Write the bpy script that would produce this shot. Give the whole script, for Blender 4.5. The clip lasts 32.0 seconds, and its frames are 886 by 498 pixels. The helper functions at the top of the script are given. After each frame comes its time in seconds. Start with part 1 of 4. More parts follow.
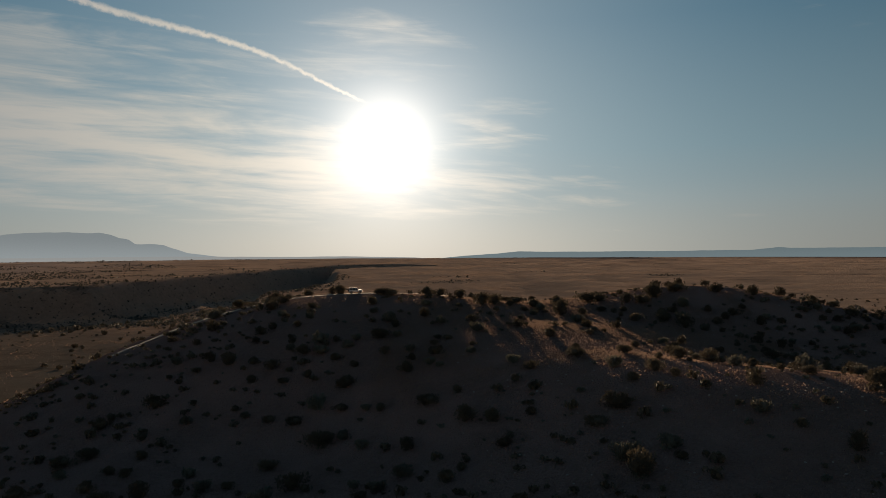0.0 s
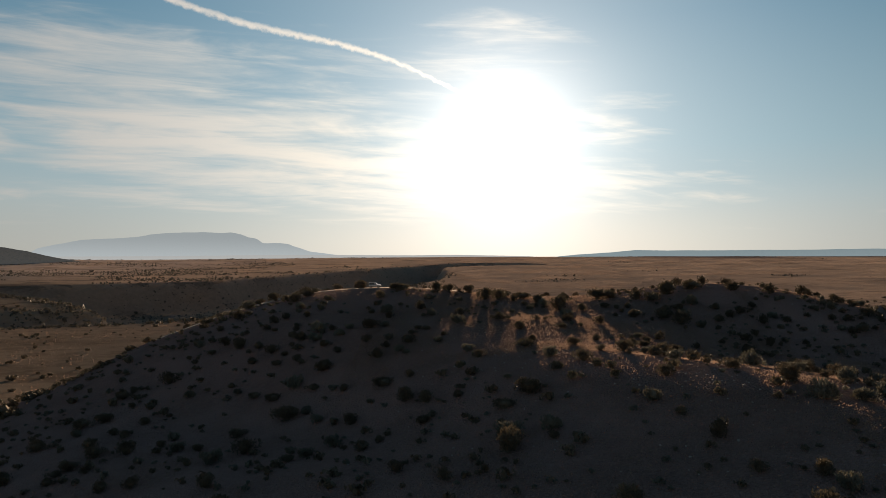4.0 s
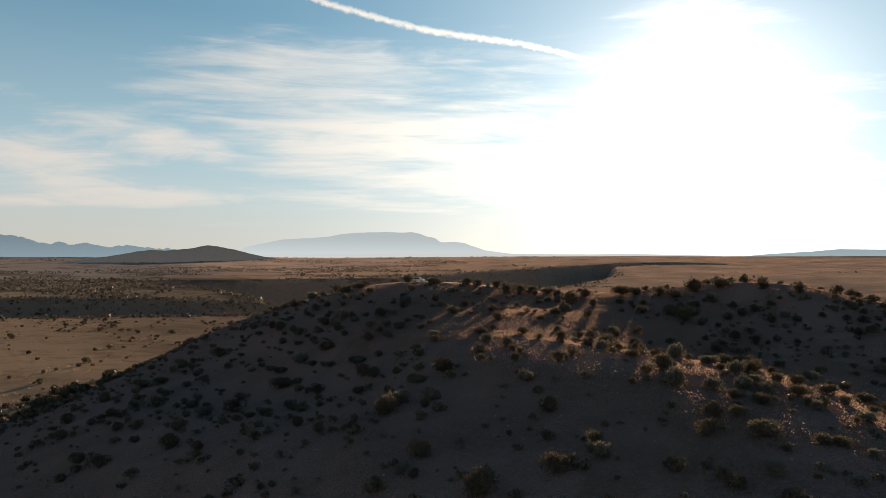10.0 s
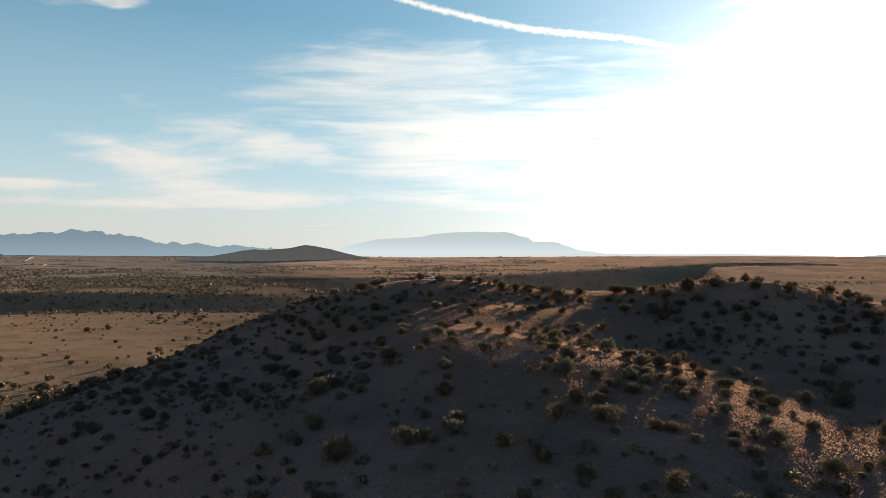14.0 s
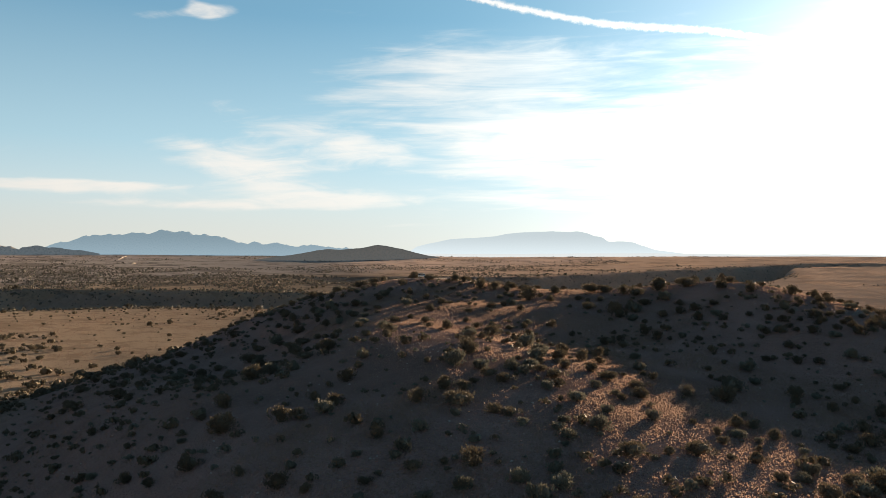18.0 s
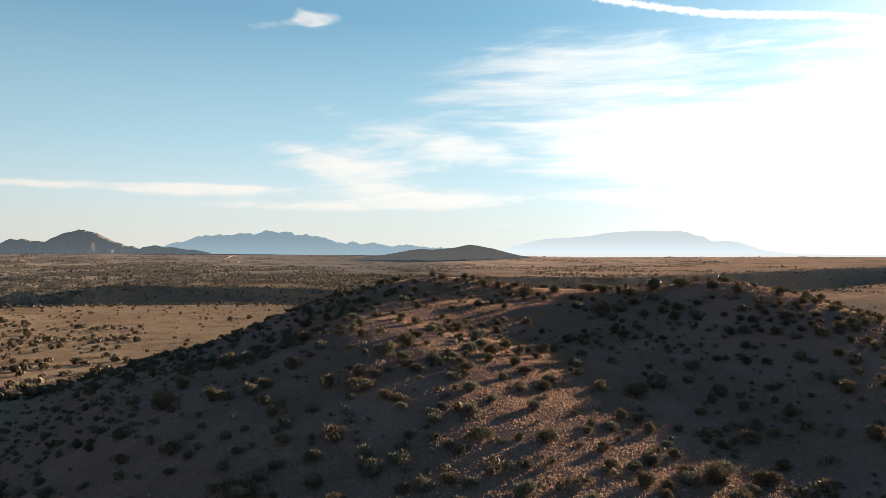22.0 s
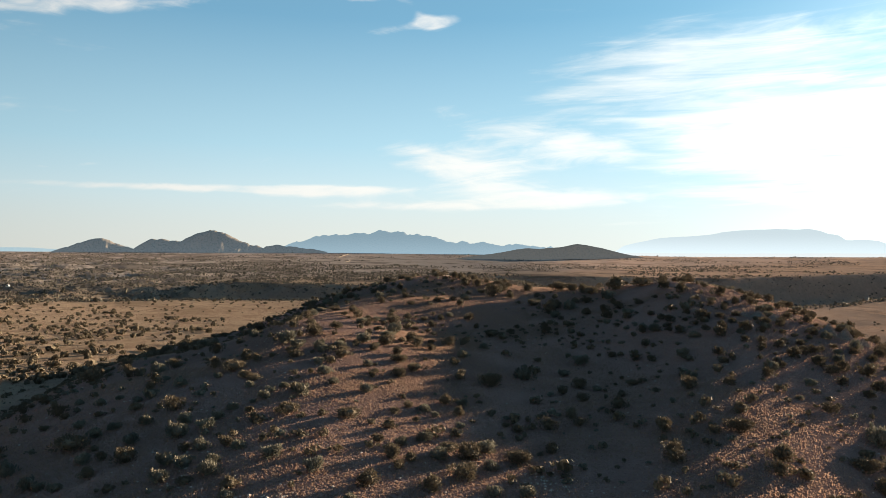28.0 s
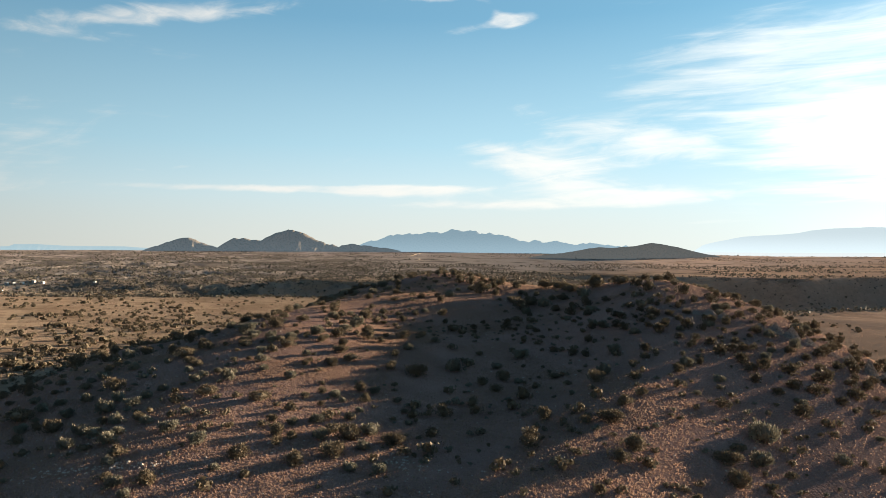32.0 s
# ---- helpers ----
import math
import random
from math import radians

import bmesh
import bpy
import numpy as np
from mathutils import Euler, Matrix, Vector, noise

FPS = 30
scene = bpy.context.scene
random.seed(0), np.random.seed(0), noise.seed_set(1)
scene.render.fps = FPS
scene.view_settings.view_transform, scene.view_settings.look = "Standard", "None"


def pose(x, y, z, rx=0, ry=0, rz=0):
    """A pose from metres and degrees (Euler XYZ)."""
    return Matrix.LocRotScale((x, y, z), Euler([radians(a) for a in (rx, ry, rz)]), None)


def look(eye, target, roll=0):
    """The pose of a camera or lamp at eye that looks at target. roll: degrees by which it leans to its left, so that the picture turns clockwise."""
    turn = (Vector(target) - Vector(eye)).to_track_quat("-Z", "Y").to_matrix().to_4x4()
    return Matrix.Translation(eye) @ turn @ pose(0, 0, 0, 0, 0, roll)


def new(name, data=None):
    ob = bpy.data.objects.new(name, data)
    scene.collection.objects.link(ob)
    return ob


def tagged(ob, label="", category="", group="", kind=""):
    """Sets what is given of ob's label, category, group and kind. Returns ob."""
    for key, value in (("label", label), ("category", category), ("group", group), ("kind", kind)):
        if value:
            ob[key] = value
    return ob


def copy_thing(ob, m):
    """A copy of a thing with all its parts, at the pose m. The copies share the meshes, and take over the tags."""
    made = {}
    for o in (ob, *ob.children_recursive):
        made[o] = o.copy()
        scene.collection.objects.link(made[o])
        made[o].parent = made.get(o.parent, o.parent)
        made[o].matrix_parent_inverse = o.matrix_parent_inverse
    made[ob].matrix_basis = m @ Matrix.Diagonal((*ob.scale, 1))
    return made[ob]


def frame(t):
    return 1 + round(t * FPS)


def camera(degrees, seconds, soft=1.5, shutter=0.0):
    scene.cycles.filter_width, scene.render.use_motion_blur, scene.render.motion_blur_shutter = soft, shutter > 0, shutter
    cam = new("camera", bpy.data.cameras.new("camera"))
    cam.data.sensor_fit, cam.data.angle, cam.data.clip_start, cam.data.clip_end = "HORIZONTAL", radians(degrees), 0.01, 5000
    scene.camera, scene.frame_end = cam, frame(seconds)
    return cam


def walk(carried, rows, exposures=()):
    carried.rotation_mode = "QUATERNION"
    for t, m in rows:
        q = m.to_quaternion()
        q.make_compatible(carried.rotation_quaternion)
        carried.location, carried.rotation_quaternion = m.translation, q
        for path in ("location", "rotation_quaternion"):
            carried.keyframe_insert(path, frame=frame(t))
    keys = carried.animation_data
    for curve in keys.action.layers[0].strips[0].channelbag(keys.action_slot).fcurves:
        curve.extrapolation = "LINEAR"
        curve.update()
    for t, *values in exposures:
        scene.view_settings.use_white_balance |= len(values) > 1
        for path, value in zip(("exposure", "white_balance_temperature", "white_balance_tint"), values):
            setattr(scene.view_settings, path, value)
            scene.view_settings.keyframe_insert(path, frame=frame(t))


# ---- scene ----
cam = camera(65.24, 32.0, soft=0.7)
PATH = [
    (0, 0, 0, 60, 90.025, 0, 0.08),
    (0.5, 4.38, -1.59, 59.95, 90.008, 0, 1.26),
    (1, 8.78, -3.09, 59.91, 89.993, 0, 2.7),
    (1.5, 13.21, -4.51, 59.86, 89.978, 0, 4.21),
    (2, 17.66, -5.84, 59.82, 89.963, 0, 5.48),
    (2.5, 22.14, -7.08, 59.77, 89.95, 0, 6.69),
    (3, 26.64, -8.23, 59.73, 89.938, 0, 7.96),
    (3.5, 31.16, -9.29, 59.69, 89.926, 0, 9.13),
    (5.5, 49.41, -12.63, 59.53, 89.885, 0, 10.74),
    (6, 54.01, -13.23, 59.49, 89.876, 0, 11.51),
    (6.5, 58.62, -13.74, 59.46, 89.868, 0, 12.24),
    (7, 63.23, -14.16, 59.43, 89.861, 0, 13.11),
    (7.5, 67.85, -14.48, 59.4, 89.854, 0, 14.48),
    (8, 72.48, -14.7, 59.37, 89.848, 0, 16.22),
    (8.5, 77.11, -14.83, 59.34, 89.842, 0, 18.93),
    (9, 81.74, -14.86, 59.32, 89.836, 0, 21.69),
    (9.5, 86.37, -14.79, 59.29, 89.831, 0, 23.64),
    (10, 91, -14.63, 59.27, 89.826, 0, 24.76),
    (10.5, 95.63, -14.37, 59.25, 89.822, 0, 24.52),
    (11, 100.24, -14.01, 59.24, 89.818, 0, 24.66),
    (11.5, 104.85, -13.55, 59.22, 89.814, 0, 25.5),
    (12, 109.46, -13, 59.21, 89.811, 0, 27.32),
    (12.5, 114.04, -12.35, 59.2, 89.808, 0, 29.66),
    (13, 118.62, -11.61, 59.19, 89.805, 0, 32.04),
    (13.5, 123.18, -10.77, 59.18, 89.803, 0, 33.11),
    (14, 127.72, -9.83, 59.18, 89.8, 0, 32.83),
    (14.5, 132.24, -8.8, 59.17, 89.798, 0, 32.65),
    (15, 136.75, -7.67, 59.17, 89.796, 0, 32.97),
    (15.5, 141.23, -6.45, 59.18, 89.794, 0, 33.2),
    (17.5, 158.88, -0.64, 59.2, 89.787, 0, 36.11),
    (18, 163.21, 1.04, 59.21, 89.785, 0, 39.24),
    (18.5, 167.52, 2.81, 59.22, 89.783, 0, 42.13),
    (19, 171.78, 4.66, 59.24, 89.781, 0, 44.18),
    (19.5, 176.01, 6.6, 59.25, 89.78, 0, 43.83),
    (20, 180.2, 8.61, 59.27, 89.778, 0, 43.57),
    (20.5, 184.36, 10.71, 59.28, 89.775, 0, 43.83),
    (21, 188.46, 12.89, 59.3, 89.773, 0, 44.61),
    (21.5, 192.53, 15.14, 59.32, 89.771, 0, 45.55),
    (22, 196.55, 17.47, 59.33, 89.768, 0, 47.44),
    (22.5, 200.52, 19.87, 59.35, 89.765, 0, 49.85),
    (23, 204.44, 22.34, 59.37, 89.762, 0, 51.71),
    (23.5, 208.31, 24.88, 59.39, 89.758, 0, 52.45),
    (24, 212.13, 27.48, 59.4, 89.755, 0, 53.07),
    (24.5, 215.9, 30.14, 59.42, 89.75, 0, 53.3),
    (25, 219.62, 32.86, 59.43, 89.746, 0, 53.75),
    (25.5, 223.27, 35.63, 59.44, 89.741, 0, 54.81),
    (27.5, 237.32, 47.18, 59.47, 89.717, 0, 57.24),
    (28, 240.68, 50.17, 59.47, 89.71, 0, 57.14),
    (28.5, 243.98, 53.19, 59.46, 89.702, 0, 57.7),
    (29, 247.21, 56.23, 59.45, 89.694, 0, 58.78),
    (29.5, 250.38, 59.29, 59.43, 89.685, 0, 60.64),
    (30, 253.48, 62.37, 59.41, 89.676, 0, 62.94),
    (30.5, 256.51, 65.46, 59.38, 89.666, 0, 64.94),
    (31, 259.48, 68.56, 59.35, 89.655, 0, 64.62),
    (31.5, 262.38, 71.66, 59.3, 89.643, 0, 64.15),
    (32, 265.21, 74.75, 59.25, 89.631, 0, 63.54),
]

# the picture opens dark against the sun and brightens as the view turns away
EXPOSURES = [(0.0, 0.46, 6950, 14), (1.5, 0.68, 6950, 14), (3.0, 0.92, 7000, 15), (5.5, 1.22, 7050, 16), (9.0, 1.52, 7050, 16), (13.0, 1.80, 6900, 14),
             (18.0, 1.98, 6800, 13), (22.0, 2.08, 6750, 13), (26.0, 2.13, 6600, 11), (32.0, 2.15, 6550, 10)]
walk(cam, [(r[0], pose(*r[1:])) for r in PATH], EXPOSURES)

# ---------------------------------------------------------------- light
SKY = 0.30                                       # strength of the sky against the sun
SUN_AZ, SUN_EL = radians(4.7), radians(8.65)      # azimuth counted from +y towards -x
SUN_DIR = Vector((-math.sin(SUN_AZ) * math.cos(SUN_EL), math.cos(SUN_AZ) * math.cos(SUN_EL), math.sin(SUN_EL)))


class Nodes:
    """Short hand for node trees."""

    def __init__(self, tree):
        self.t = tree

    def add(self, kind, **props):
        n = self.t.nodes.new(kind)
        for k, v in props.items():
            setattr(n, k, v)
        return n

    def link(self, a, b):
        self.t.links.new(a, b)

    def put(self, sock, v):
        if isinstance(v, bpy.types.NodeSocket):
            self.t.links.new(v, sock)
        else:
            sock.default_value = v

    def math(self, op, a, b=0.0, c=0.0, clamp=False):
        n = self.add("ShaderNodeMath", operation=op, use_clamp=clamp)
        for i, v in enumerate((a, b, c)):
            self.put(n.inputs[i], v)
        return n.outputs[0]

    def vmath(self, op, a, b=(0, 0, 0)):
        n = self.add("ShaderNodeVectorMath", operation=op)
        self.put(n.inputs[0], a)
        self.put(n.inputs[1], b)
        return n.outputs["Value"] if op in ("DOT_PRODUCT", "LENGTH") else n.outputs[0]

    def mix(self, f, a, b, blend="MIX"):
        n = self.add("ShaderNodeMix", data_type="RGBA", blend_type=blend)
        self.put(n.inputs[0], f)
        for s, v in ((n.inputs[6], a), (n.inputs[7], b)):
            self.put(s, v if isinstance(v, bpy.types.NodeSocket) else (*v, 1.0))
        return n.outputs[2]

    def noise(self, vec, scale, detail=4.0, rough=0.5, distort=0.0):
        n = self.add("ShaderNodeTexNoise")
        self.put(n.inputs["Vector"], vec)
        for k, v in (("Scale", scale), ("Detail", detail), ("Roughness", rough), ("Distortion", distort)):
            self.put(n.inputs[k], v)
        return n.outputs[0]

    def remap(self, v, a, b, c=0.0, d=1.0, smooth=True):
        n = self.add("ShaderNodeMapRange", interpolation_type="SMOOTHSTEP" if smooth else "LINEAR")
        for i, x in enumerate((v, a, b, c, d)):
            self.put(n.inputs[i], x)
        return n.outputs[0]

    def scaled(self, vec, s, move=(0, 0, 0), rot=(0, 0, 0)):
        n = self.add("ShaderNodeMapping")
        self.put(n.inputs["Vector"], vec)
        n.inputs["Scale"].default_value = s
        n.inputs["Location"].default_value = move
        n.inputs["Rotation"].default_value = rot
        return n.outputs[0]


# banks of cloud: azimuth, elevation, their spreads, slope, weight
HIGH_CLOUD = [(20, 7.0, 13, 3.2, 0.0, 1.0), (25, 13.5, 13, 4.0, 0.06, 0.60), (4.5, 16.8, 5.0, 2.6, -0.10, 0.66), (4.0, 4.6, 12, 1.8, 0.0, 0.8),
              (36, 7.5, 8, 3.6, 0.10, 0.62), (36, 14.0, 8, 3.0, 0.0, 0.40), (-3.5, 10.0, 3.0, 1.3, 0.10, 0.9), (120, 9, 20, 6, 0.0, 0.8), (-90, 7, 30, 3, 0.0, 0.7)]
WISPS = [(-10.5, 5.7, 4.5, 0.5, 0.0, 0.9), (-11.5, 3.9, 4.2, 0.6, 0.05, 1.15), (-24, 2.6, 3.2, 0.25, 0.0, 0.9), (-29, 3.9, 4.0, 0.4, 0.0, 0.7),
         (55.8, 6.4, 5.4, 1.4, 0.20, 1.6), (67, 4.45, 5.5, 0.48, 0.0, 1.35), (81, 4.5, 11, 0.30, 0.0, 1.3), (60, 3.2, 8.0, 0.38, 0.0, 1.2),
         (46.8, 11.75, 1.3, 0.28, 0.0, 1.1), (53, 10.0, 9.0, 1.3, 0.22, 0.80), (45, 7.6, 5.0, 1.5, 0.1, 1.0), (46, 3.8, 7.0, 0.6, 0.0, 1.1),
         (64, 19.6, 3.2, 0.42, 0.0, 1.05), (59.4, 18.7, 1.4, 0.7, 0.72, 0.72), (60.6, 17.4, 3.8, 0.45, -0.12, 1.02), (57, 18.0, 1.6, 0.55, 0.0, 0.85),
         (85, 17.2, 10.0, 0.85, -0.15, 1.3), (91.5, 14.9, 3.2, 0.35, 0.0, 0.8), (86, 5.9, 3.5, 0.4, -0.10, 0.85)]


def cloud_banks(k, rows, az, el):
    total = None
    for a0, e0, sa, se, slope, w in rows:
        across = k.math("SUBTRACT", az, a0)
        u = k.math("DIVIDE", across, sa)
        v = k.math("DIVIDE", k.math("SUBTRACT", k.math("SUBTRACT", el, e0), k.math("MULTIPLY", across, slope)), se)
        g = k.math("MULTIPLY", k.math("EXPONENT", k.math("MULTIPLY", k.math("ADD", k.math("MULTIPLY", u, u), k.math("MULTIPLY", v, v)), -0.5)), w)
        total = g if total is None else k.math("ADD", total, g)
    return k.math("MINIMUM", total, 1.45)


def build_world():
    world = bpy.data.worlds.new("sky")
    scene.world = world
    world.use_nodes = True
    t = world.node_tree
    t.nodes.clear()
    k = Nodes(t)
    out = k.add("ShaderNodeOutputWorld")
    bg = k.add("ShaderNodeBackground")
    k.link(bg.outputs[0], out.inputs[0])
    sky = k.add("ShaderNodeTexSky", sky_type="NISHITA", sun_disc=False, sun_elevation=SUN_EL,
                sun_rotation=-SUN_AZ, altitude=1800, air_density=1.0, dust_density=0.35, ozone_density=2.2)
    d = k.add("ShaderNodeTexCoord").outputs["Generated"]
    d = k.vmath("NORMALIZE", d)
    sep = k.add("ShaderNodeSeparateXYZ")
    k.link(d, sep.inputs[0])
    dx, dy, dz = sep.outputs
    az = k.math("MULTIPLY", k.math("ARCTAN2", k.math("MULTIPLY", dx, -1.0), dy), 57.29578)   # degrees, to the west of +y
    el = k.math("MULTIPLY", k.math("ARCSINE", dz), 57.29578)
    # thin high cloud on a flat sheet overhead
    lift = k.math("ADD", k.math("MAXIMUM", dz, 0.0), 0.14)
    sheet = k.add("ShaderNodeCombineXYZ")
    k.link(k.math("DIVIDE", dx, lift), sheet.inputs[0])
    k.link(k.math("DIVIDE", dy, lift), sheet.inputs[1])
    s = sheet.outputs[0]
    turned = k.scaled(s, (1, 1, 1), (0, 0, 0), (0, 0, -0.5))
    streak = k.noise(k.scaled(turned, (0.50, 1.0, 1.0), (3.1, 0.7, 0)), 1.3, 6.0, 0.54, 0.8)
    wisp = k.noise(k.scaled(turned, (0.55, 1.3, 1.0), (7.3, 1.9, 0)), 3.2, 7.0, 0.56, 1.0)
    sheet_az = k.add("ShaderNodeCombineXYZ")
    k.link(az, sheet_az.inputs[0])
    k.link(el, sheet_az.inputs[1])
    fibre = k.noise(k.scaled(sheet_az.outputs[0], (0.075, 0.85, 1.0), (1.7, 4.1, 0), (0, 0, 0.05)), 1.0, 7.0, 0.62, 0.7)
    body = k.math("ADD", k.math("ADD", k.math("MULTIPLY", streak, 0.42), k.math("MULTIPLY", wisp, 0.28)), k.math("MULTIPLY", fibre, 0.30))
    body = k.math("MULTIPLY_ADD", body, 1.7, -0.35)
    bank = cloud_banks(k, HIGH_CLOUD, az, el)
    cloud = k.remap(k.math("ADD", body, k.math("MULTIPLY", k.math("SUBTRACT", bank, 1.0), 0.34)), 0.30, 0.76)
    # single wisps with frayed ends
    tuft = k.math("ADD", k.math("MULTIPLY", k.noise(k.scaled(sheet_az.outputs[0], (0.22, 0.8, 1.0), (5.2, 2.3, 0), (0, 0, -0.1)), 1.0, 7.0, 0.6, 0.9), 0.6), k.math("MULTIPLY", wisp, 0.4))
    lone = k.remap(k.math("ADD", tuft, k.math("MULTIPLY", k.math("SUBTRACT", cloud_banks(k, WISPS, az, el), 1.0), 0.50)), 0.37, 0.84)
    cloud = k.math("MAXIMUM", cloud, k.math("MULTIPLY", lone, 0.95))
    cloud = k.math("MULTIPLY", cloud, k.remap(el, 0.2, 1.8))
    # the vapour trail: a narrow, frayed arc
    arc = -3.64414761e-06
    for c in (3.78070509e-04, -1.44140583e-02, 2.40687093e-01, -1.36433394, 13.9977728):
        arc = k.math("MULTIPLY_ADD", k.math("MINIMUM", az, 33.0), arc, c)
    arc = k.math("MULTIPLY_ADD", k.math("MAXIMUM", k.math("SUBTRACT", az, 33.0), 0.0), 0.24, arc)
    puff = k.noise(k.scaled(sheet_az.outputs[0], (1, 1, 1)), 1.6, 5.0, 0.62)
    off = k.math("ABSOLUTE", k.math("ADD", k.math("SUBTRACT", el, arc), k.math("MULTIPLY", k.math("SUBTRACT", puff, 0.5), 0.55)))
    width = k.remap(az, 6.0, 20.0, 0.55, 1.0)
    trail = k.math("MULTIPLY", k.remap(k.math("DIVIDE", off, width), 0.03, 0.36, 1.0, 0.0), k.math("MULTIPLY", k.remap(az, 6.0, 8.0), k.remap(az, 41.0, 37.0)))
    trail = k.math("MULTIPLY", trail, k.remap(puff, 0.25, 0.6, 0.65, 1.0))
    # forward scattering round the sun
    c = k.math("MAXIMUM", k.vmath("DOT_PRODUCT", d, tuple(SUN_DIR)), 0.0)
    core = None
    for power, weight in ((600.0, 2.0), (115.0, 1.0), (19.0, 0.40)):
        g = k.math("MULTIPLY", k.math("POWER", c, power), weight)
        core = g if core is None else k.math("ADD", core, g)
    wide = k.math("POWER", c, 13.0)
    air = k.vmath("SCALE", sky.outputs[0])
    air.node.inputs["Scale"].default_value = 0.12
    # the clear sky, paler towards the land
    ramp = k.add("ShaderNodeValToRGB")
    k.link(k.math("DIVIDE", k.math("MAXIMUM", el, 0.0), 90.0), ramp.inputs[0])
    stops = [(0.0, (0.62, 0.66, 0.61)), (0.045, (0.52, 0.665, 0.705)), (0.09, (0.37, 0.58, 0.68)), (0.20, (0.155, 0.345, 0.50)),
             (0.42, (0.085, 0.19, 0.31)), (1.0, (0.06, 0.10, 0.17))]
    while len(ramp.color_ramp.elements) < len(stops):
        ramp.color_ramp.elements.new(0.5)
    for e, (p, rgb) in zip(ramp.color_ramp.elements, stops):
        e.position, e.color = p, (*rgb, 1.0)
    base = k.mix(0.95, air, ramp.outputs[0])
    ccol = k.vmath("SCALE", k.mix(k.math("MULTIPLY", wide, 1.6, clamp=True), (1.0, 0.965, 0.90), (1.0, 0.905, 0.74)))
    k.link(k.math("ADD", 0.82, k.math("MULTIPLY", wide, 0.75)), ccol.node.inputs["Scale"])
    col = k.mix(k.math("MULTIPLY", cloud, 0.85), base, ccol)
    col = k.mix(k.math("MULTIPLY", trail, 0.9), col, ccol)
    # pale haze low over the land, warm under the sun
    hz = k.math("MULTIPLY", k.remap(el, 6.0, -0.5), 0.55)
    hcol = k.vmath("SCALE", k.mix(k.math("MULTIPLY", wide, 1.4, clamp=True), (0.91, 0.95, 0.905), (1.0, 0.90, 0.72)))
    k.link(k.math("ADD", 0.66, k.math("MULTIPLY", wide, 0.75)), hcol.node.inputs["Scale"])
    col = k.mix(hz, col, hcol)
    gl = k.vmath("SCALE", (1.0, 0.925, 0.84))
    k.link(k.math("ADD", core, k.math("MULTIPLY", wide, 0.10)), gl.node.inputs["Scale"])
    col = k.mix(1.0, col, gl, "ADD")
    teal = k.vmath("SCALE", (0.050, 0.155, 0.215))
    k.link(k.math("POWER", c, 5.0), teal.node.inputs["Scale"])
    col = k.mix(1.0, col, teal, "ADD")
    # the sky is dimmer behind, away from the sun
    ahead = k.vmath("DOT_PRODUCT", d, (-0.39, 0.90, 0.20))
    dim = k.vmath("SCALE", col)
    k.link(k.remap(ahead, -0.4, 0.93, 0.48, 1.0), dim.node.inputs["Scale"])
    k.link(dim, bg.inputs[0])
    bg.inputs[1].default_value = SKY


build_world()
sun_lamp = bpy.data.lights.new("sun", "SUN")
sun_lamp.energy, sun_lamp.angle, sun_lamp.color = 5.0, radians(0.53), (1.0, 0.78, 0.54)
new("sun", sun_lamp).matrix_world = look((0, 0, 400), Vector((0, 0, 400)) - SUN_DIR)

# ---------------------------------------------------------------- materials


def material(name):
    m = bpy.data.materials.new(name)
    m.use_nodes = True
    k = Nodes(m.node_tree)
    return m, k, m.node_tree.nodes["Principled BSDF"]


